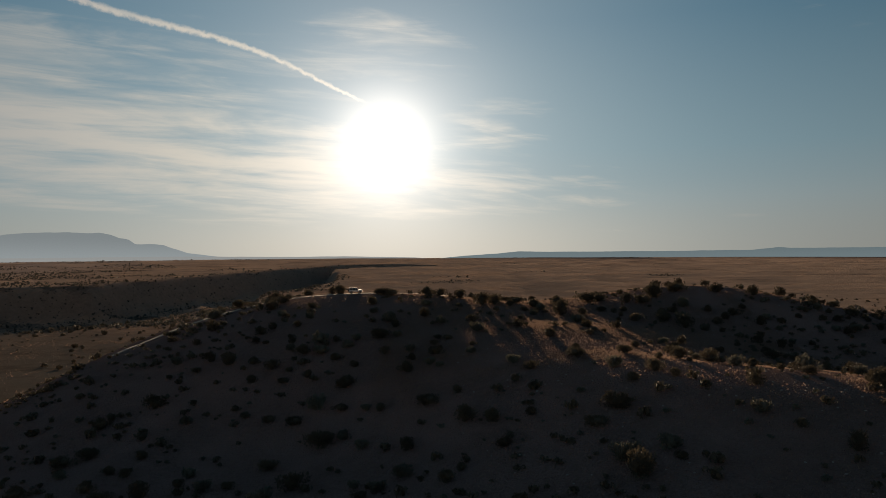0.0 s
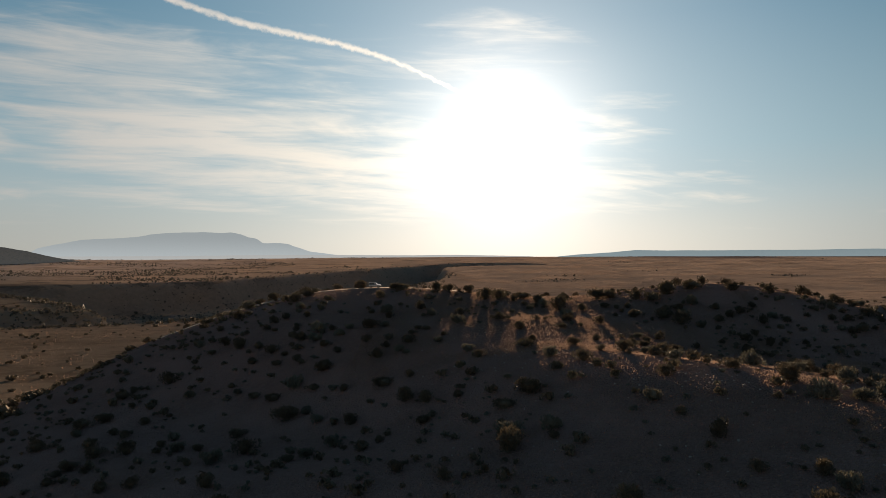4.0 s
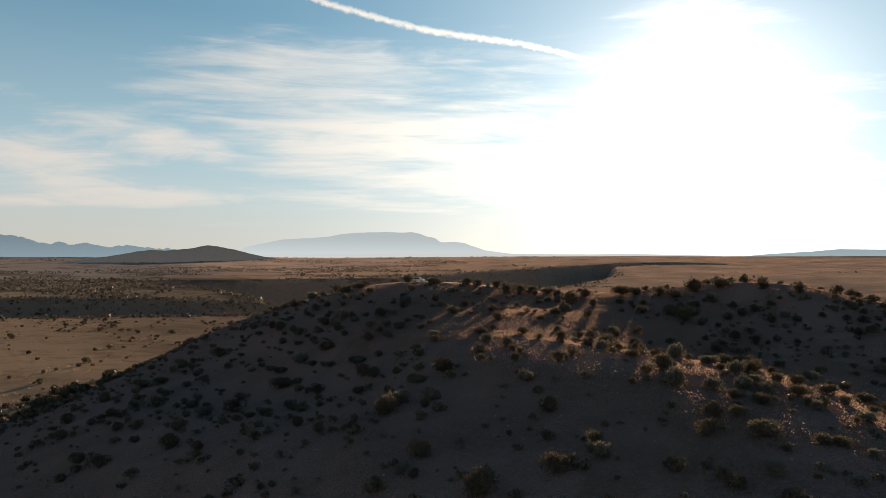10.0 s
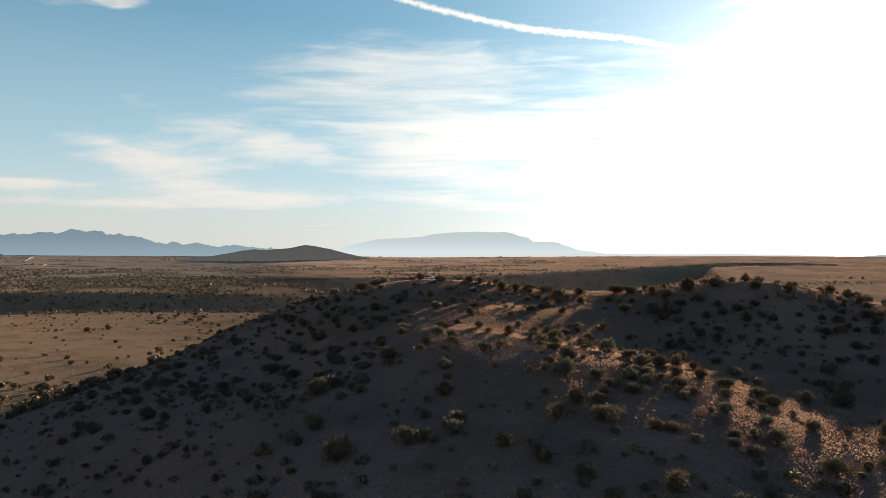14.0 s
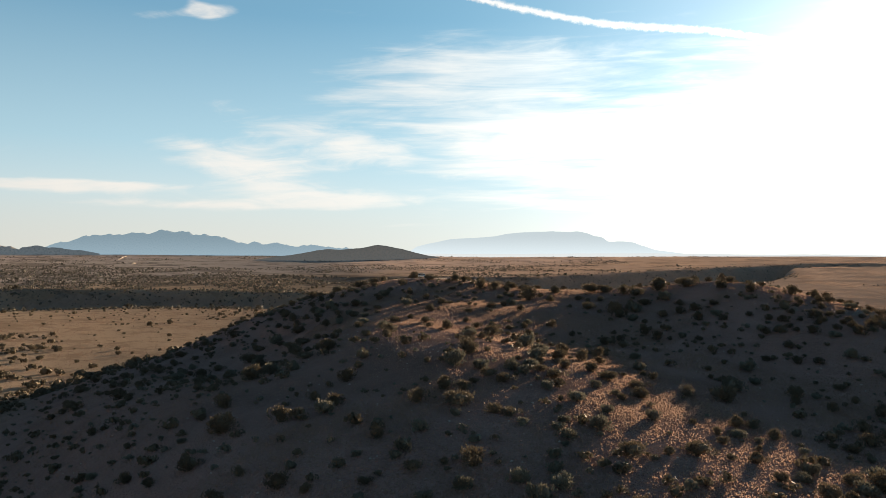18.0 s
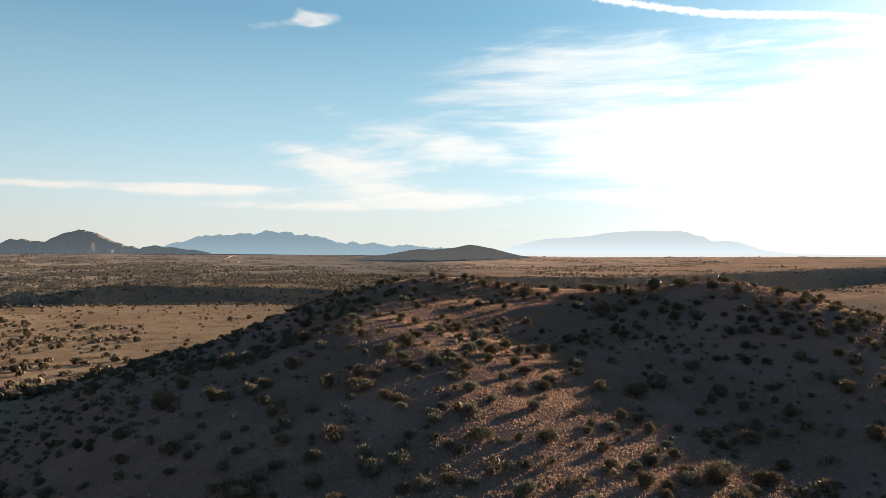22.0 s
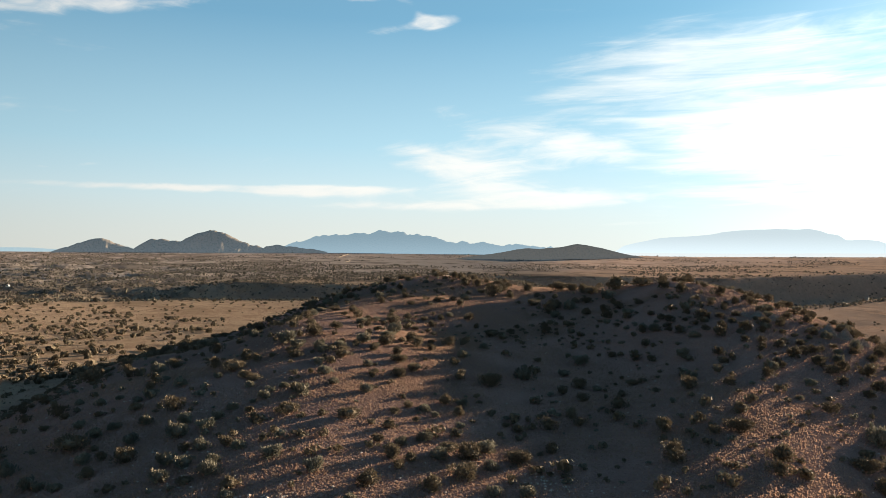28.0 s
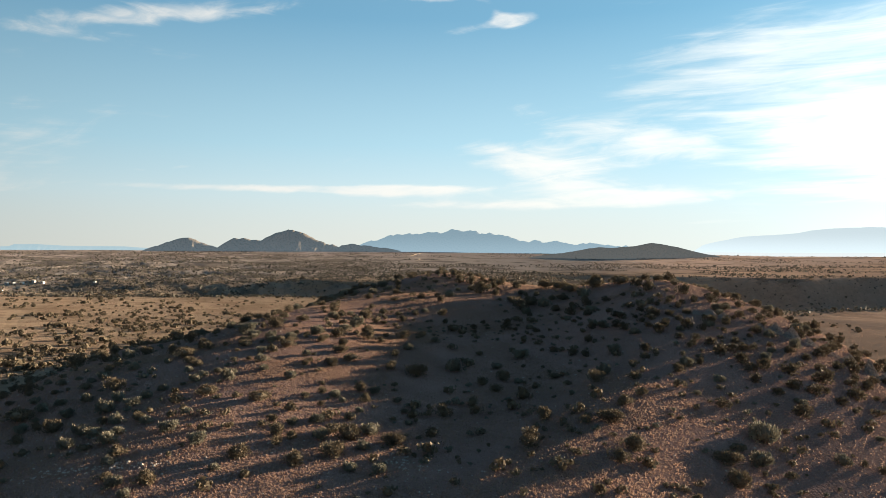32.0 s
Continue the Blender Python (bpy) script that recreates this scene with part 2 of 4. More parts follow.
def ground_material():
    m, k, p = material("dry_grassland")
    co = k.add("ShaderNodeTexCoord").outputs["Object"]
    parts = k.add("ShaderNodeSeparateXYZ")
    k.link(co, parts.inputs[0])
    height = parts.outputs[2]
    big = k.noise(k.scaled(co, (0.004, 0.007, 0.004)), 1.0, 5.0, 0.55, 0.3)
    mid = k.noise(co, 0.06, 5.0, 0.6)
    fine = k.noise(co, 0.9, 6.0, 0.7)
    grain = k.noise(co, 4.5, 3.0, 0.7)
    upland = k.remap(k.math("ADD", height, k.math("MULTIPLY", mid, 8.0)), 2.0, 14.0)      # stony soil on the hill, straw on the flat
    grass = k.mix(fine, (0.262, 0.192, 0.132), (0.455, 0.352, 0.258))
    grass = k.mix(k.math("MULTIPLY", k.remap(k.noise(k.scaled(co, (0.035, 0.05, 0.04)), 1.0, 7.0, 0.7), 0.47, 0.60), 0.45), grass, (0.150, 0.102, 0.072))
    dirt = k.mix(grain, (0.205, 0.127, 0.110), (0.46, 0.312, 0.272))
    hillgrass = k.mix(fine, (0.185, 0.117, 0.100), (0.38, 0.257, 0.224))
    soil = k.mix(k.remap(mid, 0.38, 0.62), hillgrass, dirt)
    col = k.mix(upland, grass, soil)
    col = k.mix(k.math("MULTIPLY", k.remap(big, 0.50, 0.66), 0.4), col, (0.11, 0.074, 0.050))
    # far scrub reads as dark mottling on the flats
    px, py = parts.outputs[0], parts.outputs[1]
    west = k.math("MULTIPLY", k.remap(px, -950.0, -1350.0), k.remap(py, 1500.0, 700.0))
    # pale grass north and east, grey west, with distance haze mixed into both colours
    north = k.math("MULTIPLY", k.remap(k.math("SUBTRACT", py, k.math("MULTIPLY", px, -0.75)), 250.0, 800.0), k.remap(height, 20.0, 8.0))
    col = k.mix(k.math("MULTIPLY", north, 0.75), col, k.mix(mid, (0.34, 0.245, 0.185), (0.53, 0.40, 0.315)))
    col = k.mix(k.math("MULTIPLY", k.remap(px, -1000.0, -1500.0), 0.7), col, k.mix(mid, (0.35, 0.31, 0.285), (0.56, 0.495, 0.45)))
    scrub = k.remap(k.math("ADD", k.noise(k.scaled(co, (0.005, 0.009, 0.01)), 1.0, 10.0, 0.74), k.math("MULTIPLY", k.math("ADD", k.math("MULTIPLY", west, 0.5), k.math("SUBTRACT", big, 0.75)), 0.16)), 0.485, 0.535)
    far_off = k.remap(k.vmath("LENGTH", co), 650.0, 1100.0)
    col = k.mix(k.math("MULTIPLY", scrub, k.math("MULTIPLY", far_off, 0.70)), col, (0.110, 0.100, 0.088))
    pebbles = k.add("ShaderNodeTexVoronoi")
    k.link(co, pebbles.inputs["Vector"])
    pebbles.inputs["Scale"].default_value = 1.3
    stone = k.math("MULTIPLY", k.remap(pebbles.outputs["Distance"], 0.16, 0.10), k.remap(mid, 0.5, 0.62))
    col = k.mix(k.math("MULTIPLY", stone, 0.6), col, (0.46, 0.39, 0.33))
    # basalt and scrub on the canyon's walls, with shade and haze worked into the colour
    nz = k.add("ShaderNodeSeparateXYZ")
    k.link(k.add("ShaderNodeNewGeometry").outputs["True Normal"], nz.inputs[0])
    col = k.mix(k.math("MULTIPLY", k.remap(nz.outputs[2], 0.86, 0.60), 0.85), col, k.mix(k.noise(co, 0.12, 5.0, 0.65), (0.17, 0.148, 0.130), (0.39, 0.335, 0.29)))
    k.link(col, p.inputs["Base Color"])
    p.inputs["Roughness"].default_value = 0.95
    p.inputs["Specular IOR Level"].default_value = 0.0
    p.inputs["Diffuse Roughness"].default_value = 1.0
    # dry grass blades catch the low light along their edges
    k.link(k.math("ADD", 0.02, k.math("MULTIPLY", north, k.remap(k.noise(k.scaled(co, (0.006, 0.009, 0.01)), 1.0, 8.0, 0.72), 0.40, 0.62, 0.07, 0.17))), p.inputs["Sheen Weight"])
    p.inputs["Sheen Roughness"].default_value = 0.55
    p.inputs["Sheen Tint"].default_value = (1.0, 0.68, 0.50, 1.0)
    b = k.add("ShaderNodeBump")
    b.inputs["Strength"].default_value = 1.0
    b.inputs["Distance"].default_value = 0.55
    knob = k.add("ShaderNodeTexVoronoi")
    k.link(co, knob.inputs["Vector"])
    knob.inputs["Scale"].default_value = 2.1
    relief = k.math("ADD", k.math("MULTIPLY", fine, 0.5), k.math("MULTIPLY", k.noise(co, 2.4, 3.0, 0.65), 0.6))
    k.link(k.math("SUBTRACT", relief, k.math("MULTIPLY", knob.outputs["Distance"], 0.75)), b.inputs["Height"])
    k.link(b.outputs[0], p.inputs["Normal"])
    return m


def leaf_material(name, a, b, gloss=0.75, thin=0.11):
    m, k, p = material(name)
    rnd = k.add("ShaderNodeObjectInfo").outputs["Random"]
    isl = k.add("ShaderNodeNewGeometry").outputs["Random Per Island"]
    f = k.math("ADD", k.math("MULTIPLY", rnd, 0.70), k.math("MULTIPLY", isl, 0.30))
    k.link(k.mix(f, a, b), p.inputs["Base Color"])
    p.inputs["Roughness"].default_value = gloss
    p.inputs["Specular IOR Level"].default_value = 0.08
    tr = k.add("ShaderNodeBsdfTranslucent")
    k.link(k.mix(f, a, b), tr.inputs[0])
    mx = k.add("ShaderNodeMixShader")
    mx.inputs[0].default_value = thin
    k.link(p.outputs[0], mx.inputs[1])
    k.link(tr.outputs[0], mx.inputs[2])
    k.link(mx.outputs[0], m.node_tree.nodes["Material Output"].inputs[0])
    return m


def plain_material(name, a, b, scale=2.0, rough=0.9, metal=0.0, bump=0.0):
    m, k, p = material(name)
    co = k.add("ShaderNodeTexCoord").outputs["Object"]
    n = k.noise(co, scale, 5.0, 0.6)
    k.link(k.mix(n, a, b), p.inputs["Base Color"])
    p.inputs["Roughness"].default_value = rough
    p.inputs["Metallic"].default_value = metal
    if bump:
        bn = k.add("ShaderNodeBump")
        bn.inputs["Distance"].default_value = bump
        k.link(n, bn.inputs["Height"])
        k.link(bn.outputs[0], p.inputs["Normal"])
    return m


def far_haze_material(name, rock, air, depth):
    """Distant rock with much air before it: the haze is put in as a glow mixed over it."""
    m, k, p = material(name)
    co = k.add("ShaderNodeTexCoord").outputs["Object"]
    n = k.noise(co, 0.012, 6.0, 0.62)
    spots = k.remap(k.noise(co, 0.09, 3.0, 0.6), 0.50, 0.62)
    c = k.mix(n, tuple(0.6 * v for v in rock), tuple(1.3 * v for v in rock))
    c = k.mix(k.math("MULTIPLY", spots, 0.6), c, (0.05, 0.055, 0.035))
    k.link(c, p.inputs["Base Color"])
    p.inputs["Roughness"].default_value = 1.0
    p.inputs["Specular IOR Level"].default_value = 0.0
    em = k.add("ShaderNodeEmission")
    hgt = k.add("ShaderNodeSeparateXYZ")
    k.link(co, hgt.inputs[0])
    # the haze glow is made paler towards the foot
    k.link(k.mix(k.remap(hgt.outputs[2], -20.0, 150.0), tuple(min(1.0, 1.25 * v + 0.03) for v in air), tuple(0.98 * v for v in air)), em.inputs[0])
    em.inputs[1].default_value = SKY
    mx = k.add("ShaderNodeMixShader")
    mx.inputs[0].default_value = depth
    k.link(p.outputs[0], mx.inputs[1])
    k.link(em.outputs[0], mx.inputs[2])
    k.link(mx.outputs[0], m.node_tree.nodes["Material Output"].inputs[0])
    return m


GROUND = ground_material()
JUNIPER = leaf_material("juniper_foliage", (0.088, 0.073, 0.052), (0.170, 0.140, 0.098))
# foliage of the far scrub, its colour greyed and lightened to stand for haze
FARLEAF = leaf_material("haze_greyed_foliage", (0.100, 0.092, 0.077), (0.185, 0.168, 0.140))
PALE = leaf_material("grey_brush_foliage", (0.118, 0.110, 0.086), (0.212, 0.200, 0.156))
STRAW = leaf_material("straw_grass", (0.24, 0.158, 0.120), (0.44, 0.315, 0.240), 0.75, 0.36)
BARK = plain_material("weathered_bark", (0.09, 0.065, 0.045), (0.20, 0.15, 0.11), 9.0, 0.95, 0.0, 0.02)
ROCK = plain_material("pale_rock", (0.27, 0.23, 0.195), (0.54, 0.485, 0.43), 3.0, 0.9, 0.0, 0.05)
TRACK = plain_material("bare_dirt_track", (0.36, 0.26, 0.18), (0.54, 0.42, 0.31), 0.8, 0.95, 0.0, 0.05)

# ---------------------------------------------------------------- the lie of the land


def hash_noise(x, y, seed):
    """Smooth value noise, -1 to 1, on arrays."""
    xi, yi = np.floor(x).astype(np.int64), np.floor(y).astype(np.int64)
    fx, fy = x - xi, y - yi
    fx, fy = fx * fx * (3 - 2 * fx), fy * fy * (3 - 2 * fy)

    def h(a, b):
        v = (a * 374761393 + b * 668265263 + seed * 974634777) & 0x7FFFFFFF
        v = ((v ^ (v >> 13)) * 1274126177) & 0x7FFFFFFF
        return ((v ^ (v >> 16)) & 0xFFFF) / 32767.5 - 1.0

    a, b, c, d = h(xi, yi), h(xi + 1, yi), h(xi, yi + 1), h(xi + 1, yi + 1)
    return (a * (1 - fx) + b * fx) * (1 - fy) + (c * (1 - fx) + d * fx) * fy


def fractal(x, y, scale, octaves, seed, rough=0.5):
    z, amp, total = 0.0, 1.0, 0.0
    for i in range(octaves):
        z = z + amp * hash_noise(x / scale + 17.3 * i, y / scale - 9.1 * i, seed + i)
        total += amp
        amp *= rough
        scale *= 0.5
    return z / total


# the hill: overlapping swells (x, y, height, two spreads, turn)
SWELLS = [(77.8, 198.1, 32.22, 93.3, 86.0, 0.033),
          (-46.3, 239.8, 23.32, 53.7, 26.8, -0.417),
          (84.6, 256.7, 22.92, 68.2, 34.8, -0.153),
          (13.1, 140.1, 12.71, 57.6, 20.1, -0.551),
          (128.4, 69.5, 19.79, 79.2, 51.3, -0.119),
          (-89.8, 186.9, 19.59, 37.5, 66.6, 0.187),
          (164.7, 160.4, 5.22, 13.1, 71.2, 0.741),
          (165.4, 237.2, 3.58, 36.0, 0.2, 0.446),
          (5.9, 83.5, 12.46, 61.8, 22.3, -0.289),
          (-3.5, 198.1, 8.05, 156.9, 34.3, -0.135),
          (170.1, 193.2, 9.79, 24.6, 38.3, 0.447),
          (62.9, 127.1, 0.95, 31.4, 16.8, 0.118),
          (115.7, 176.5, -9.43, 41.0, 21.5, 0.021),
          (10.5, 191.2, 6.99, 56.0, 26.7, 0.068),
          (169.9, 108.6, 0.94, 39.3, 41.6, 0.002),
          (128.8, 130.4, 1.94, 29.1, 38.5, 0.058),
          (43.9, 169.0, 3.02, 17.1, 30.6, 0.099),
          (21.5, 139.4, -1.05, 24.3, 24.6, 0.001),
          (38.8, 203.4, -7.31, 37.1, 18.3, 0.134),
          (77.6, 139.2, 3.38, 26.1, 21.4, -0.006)]
# small rises and hollows on its slopes (x, y, height)
RISES = [(-40, 200, 0.62), (-20, 200, 1.2), (0, 180, 0.75), (0, 200, 0.72), (20, 160, 1.34), (20, 180, 0.62), (40, 160, 0.44), (80, 60, 1.04),
         (80, 120, 1.25), (100, 100, 1.32), (100, 160, 1.3), (100, 180, 2.26), (100, 240, 0.73), (120, 100, 0.64), (120, 160, 1.1), (120, 180, 1.48),
         (120, 240, 0.52), (140, 60, 0.47), (140, 80, 0.9), (140, 160, 0.58), (160, 60, 0.57), (160, 80, 0.56), (160, 180, 0.84), (180, 100, 0.45),
         (180, 120, 2.38), (180, 140, 0.55), (200, 120, 1.39), (200, 140, 0.73)]
HOLLOWS = [(-20, 160, -0.43), (-20, 240, -0.55), (40, 180, -0.66), (60, 80, -0.74), (60, 100, -1.51), (60, 140, -0.67), (60, 160, -1.02), (60, 180, -0.69),
           (80, 200, -0.47), (80, 220, -1.04), (100, 80, -0.87), (100, 140, -0.83), (100, 220, -1.04), (120, 60, -0.83), (120, 80, -0.62), (120, 140, -0.47),
           (140, 120, -0.57), (160, 140, -0.55), (180, 160, -0.9), (180, 200, -0.94), (180, 220, -0.67), (200, 200, -0.78)]
PLAIN = -6.0
NEAR_RIM = [(-930, -700), (-900, -200), (-880, 50), (-860, 330), (-800, 480), (-700, 560), (-560, 640), (-450, 720), (-385, 830),
            (-335, 1000), (-310, 1110), (-353, 1389), (-282, 1697), (-310, 2090), (-350, 2380), (-396, 2642), (-300, 2780), (-160, 2845), (0, 2860)]
FAR_RIM = [(-1400, -700), (-1330, -200), (-1260, 150), (-1130, 430), (-1050, 545), (-865, 655), (-715, 705), (-610, 745), (-565, 778), (-610, 815), (-720, 885),
           (-860, 960), (-1020, 1000), (-1160, 1030), (-1080, 1153), (-933, 1296), (-762, 1464), (-715, 1750), (-660, 2100), (-600, 2400),
           (-530, 2620), (-443, 2780), (-330, 2860), (-200, 2915), (0, 2905)]
RIMS = NEAR_RIM + FAR_RIM[::-1]


def inside_canyon(x, y):
    """Distance in from the canyon's rim, in metres; negative outside."""
    best, inside = np.full(x.shape, 1e9), np.zeros(x.shape, bool)
    for (ax, ay), (bx, by) in zip(RIMS, RIMS[1:] + RIMS[:1]):
        ex, ey = bx - ax, by - ay
        u = np.clip(((x - ax) * ex + (y - ay) * ey) / (ex * ex + ey * ey), 0, 1)
        best = np.minimum(best, np.hypot(x - ax - u * ex, y - ay - u * ey))
        cross = ((ay > y) != (by > y)) & (x < (bx - ax) * (y - ay) / (by - ay + 1e-9) + ax)
        inside ^= cross
    return np.where(inside, best, -best)


def rim_height(az):
    """Height of the land at the horizon, by direction in degrees west of +y."""
    return np.interp(az, [-180, -60, -28, 4, 35, 65, 98, 140, 180], [20, 20, 17, -3, -18, 12, 30, 28, 20])


def ground_height(x, y):
    x, y = np.asarray(x, float), np.asarray(y, float)
    shape = x.shape
    x, y = x.ravel(), y.ravel()
    hill = np.zeros(x.shape)
    for cx, cy, a, sx, sy, th in SWELLS:
        c, s = math.cos(th), math.sin(th)
        u, v = ((x - cx) * c + (y - cy) * s) / sx, (-(x - cx) * s + (y - cy) * c) / sy
        hill += a * np.exp(-(u * u + v * v) / 2)
    for cx, cy, a in RISES + HOLLOWS:
        hill += a * np.exp(-((x - cx) ** 2 + (y - cy) ** 2) / 578.0)
    r = np.hypot(x - 130, y - 20)
    az = np.degrees(np.arctan2(-(x - 130), y - 20))
    # the flat below the hill tilts down to the canyon's near rim
    near_flat = np.clip(-4 + 0.022 * (x + 200) - 0.03 * (y - 100), -30, -2)
    beyond = np.clip((np.interp(y, [p[1] for p in NEAR_RIM], [p[0] for p in NEAR_RIM]) - x) / 250, 0, 1)
    low = near_flat * (1 - beyond) - 16 * beyond
    foot = np.clip(hill / 10, 0, 1)
    low = low * (1 - foot) + PLAIN * foot
    f = np.clip((r - 900) / 3800, 0, 1)
    f = f * f * (3 - 2 * f)
    z = low * (1 - f) + rim_height(az) * f
    # a long low swell hides the foot of the mesa
    z += 20.5 * np.exp(-((r - 3500) / 600) ** 2) * np.clip((48 - az) / 8, 0, 1) * np.clip((az + 22) / 10, 0, 1)
    z += 1.6 * fractal(x, y, 260, 4, 3) * np.clip((r - 250) / 600, 0, 1)
    fray = 22 - 8 * np.clip((y - 900) / 500, 0, 1)
    grow = np.clip((y - 900) / 500, 0, 1)
    bend = 22 * grow * fractal(x, y, 420, 3, 15, 0.5)
    d = inside_canyon(x + bend + fray * fractal(x, y, 130, 4, 5, 0.6), y + fray * fractal(x, y, 130, 4, 8, 0.6))
    shallow = np.clip((y - 80) / 450, 0.2, 1)             # the canyon opens out southwards into broken slopes
    cut = np.clip(d / (72 + 86 * (1 - shallow)), 0, 1)
    z -= 78 * shallow * cut * cut * (3 - 2 * cut) * (0.95 + 0.2 * fractal(x, y, 90, 4, 12))
    # broken country beyond the canyon to the west
    rough = np.clip((-x - 880) / 140, 0, 1) * np.clip((700 - y) / 400, 0, 1) * np.clip((3000 + x) / 900, 0, 1)
    z += rough * 15 * fractal(x, y, 150, 5, 21, 0.58)
    near = np.clip(hill / 8, 0, 1)
    z += hill + near * (0.55 * fractal(x, y, 24, 4, 31) + 0.10 * fractal(x, y, 2.6, 2, 35))
    return z.reshape(shape)


def spaced(stops):
    """Grid lines: (limit, step) outward, growing smoothly between limits."""
    line, v = [], stops[0][0]
    for (a, s0), (b, s1) in zip(stops, stops[1:]):
        while v < b:
            line.append(v)
            v += s0 + (s1 - s0) * min(1, max(0, (v - a) / (b - a)))
    return np.array(line + [stops[-1][0]])


def sheet_mesh(name, xs, ys, z):
    nx, ny = len(xs), len(ys)
    gx, gy = np.meshgrid(xs, ys)
    co = np.stack([gx, gy, z], -1).reshape(-1, 3)
    i = np.arange(nx * ny).reshape(ny, nx)
    quads = np.stack([i[:-1, :-1], i[:-1, 1:], i[1:, 1:], i[1:, :-1]], -1).reshape(-1, 4)
    me = bpy.data.meshes.new(name)
    me.vertices.add(len(co))
    me.vertices.foreach_set("co", co.astype(np.float32).ravel())
    me.loops.add(quads.size)
    me.loops.foreach_set("vertex_index", quads.astype(np.int32).ravel())
    me.polygons.add(len(quads))
    me.polygons.foreach_set("loop_start", np.arange(0, quads.size, 4, dtype=np.int32))
    me.update(calc_edges=True)
    me.polygons.foreach_set("use_smooth", np.ones(len(quads), bool))
    me.validate()
    return me


gx = spaced([(-4900, 160), (-2200, 40), (-1400, 11), (-350, 6), (-130, 1.5), (235, 1.7), (420, 14), (1200, 60), (4900, 170)])
gy = spaced([(-4900, 170), (-900, 60), (-100, 5), (20, 1.6), (290, 1.8), (420, 8), (1300, 13), (2400, 26), (3000, 30), (4900, 150)])
mx, my = np.meshgrid(gx, gy)
ground = new("ground", sheet_mesh("ground", gx, gy, ground_height(mx, my)))
ground.data.materials.append(GROUND)
tagged(ground, "tawny dry grassland with a rounded hill and a shaded canyon", "ground", kind="structure")

# ---------------------------------------------------------------- the distant ranges


def ridge(name, label, eye, profile, dist, depth, mat, seed, steps=260, foot=-60.0, rugged=0.75, jag=0.10):
    """A range whose skyline, seen from eye, has the given heights (azimuth in degrees, rise over level in degrees)."""
    azs = np.array([p[0] for p in profile])[::-1]
    els = np.array([p[1] for p in profile])[::-1]
    a = np.linspace(azs[0], azs[-1], steps)
    rise = np.interp(a, azs, els)
    rise = np.convolve(np.pad(rise, 2, mode="edge"), [0.02, 0.13, 0.7, 0.13, 0.02], "valid")
    rise = rise + jag * fractal(a * 1.0, a * 0.0 + seed, 1.1, 4, seed + 40, 0.6) * np.clip((rise - rise.min()) / 0.4, 0, 1)
    top = eye[2] + dist * np.tan(np.radians(rise))
    v = np.linspace(-1, 1, 41)
    ra = np.radians(a)
    aa, vv = np.meshgrid(ra, v)
    rr = dist + vv * depth
    x, y = eye[0] - np.sin(aa) * rr, eye[1] + np.cos(aa) * rr
    crest = np.tile(top, (len(v), 1))
    spur = np.abs(fractal(x, y, depth * 0.9, 5, seed, 0.55))
    rib = np.abs(fractal(aa * dist / (0.8 * depth) + 0.5 * vv, vv * 0.7, 1.0, 4, seed + 9, 0.6))
    rib = rib + 0.28 * np.abs(fractal(aa * dist / (0.28 * depth) + 0.9 * vv, vv * 0.5, 1.0, 3, seed + 19, 0.6))
    fall = np.clip(1 - np.abs(vv), 0, 1)
    body = np.clip(fall ** 1.05 - rugged * (0.6 * spur + rib) * (1 - fall) * 2.0 * fall, 0, 1)
    taper = np.minimum(1, np.minimum(np.arange(steps), np.arange(steps)[::-1]) / 6)[None, :]
    base = np.minimum(foot, crest)
    z = base + (crest - base) * body * taper
    n, mcount = len(v), steps
    co = np.stack([x, y, z], -1).reshape(-1, 3)
    i = np.arange(n * mcount).reshape(n, mcount)
    q = np.stack([i[:-1, :-1], i[1:, :-1], i[1:, 1:], i[:-1, 1:]], -1).reshape(-1, 4)
    me = bpy.data.meshes.new(name)
    me.from_pydata(co.tolist(), [], q.tolist())
    for p in me.polygons:
        p.use_smooth = True
    me.materials.append(mat)
    return tagged(new(name, me), label, "mountain", kind="structure")


# each range's haze is painted in: rock colour, glow colour, share of glow
LOWLAND = far_haze_material("far_hazy_lowland", (0.24, 0.20, 0.17), (0.54, 0.59, 0.60), 0.92)
BLUE = far_haze_material("far_blue_range", (0.22, 0.20, 0.18), (0.23, 0.34, 0.41), 0.80)
MESA = far_haze_material("hazy_mesa", (0.22, 0.20, 0.18), (0.52, 0.62, 0.665), 0.93)
NEARHILL = far_haze_material("scrubby_cone", (0.20, 0.17, 0.135), (0.14, 0.185, 0.22), 0.38)
KNOLL = far_haze_material("grassy_knoll", (0.12, 0.100, 0.078), (0.17, 0.18, 0.18), 0.34)
TABLE = far_haze_material("low_tableland", (0.22, 0.18, 0.15), (0.30, 0.42, 0.47), 0.85)
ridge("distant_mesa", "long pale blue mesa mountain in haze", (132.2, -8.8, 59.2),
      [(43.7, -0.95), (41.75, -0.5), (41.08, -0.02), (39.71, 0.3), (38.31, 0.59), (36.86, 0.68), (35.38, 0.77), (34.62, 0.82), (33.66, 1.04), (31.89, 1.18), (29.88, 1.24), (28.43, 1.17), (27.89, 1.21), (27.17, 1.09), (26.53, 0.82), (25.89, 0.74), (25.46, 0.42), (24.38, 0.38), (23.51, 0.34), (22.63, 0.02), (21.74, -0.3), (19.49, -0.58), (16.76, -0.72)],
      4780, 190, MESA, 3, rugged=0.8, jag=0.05)
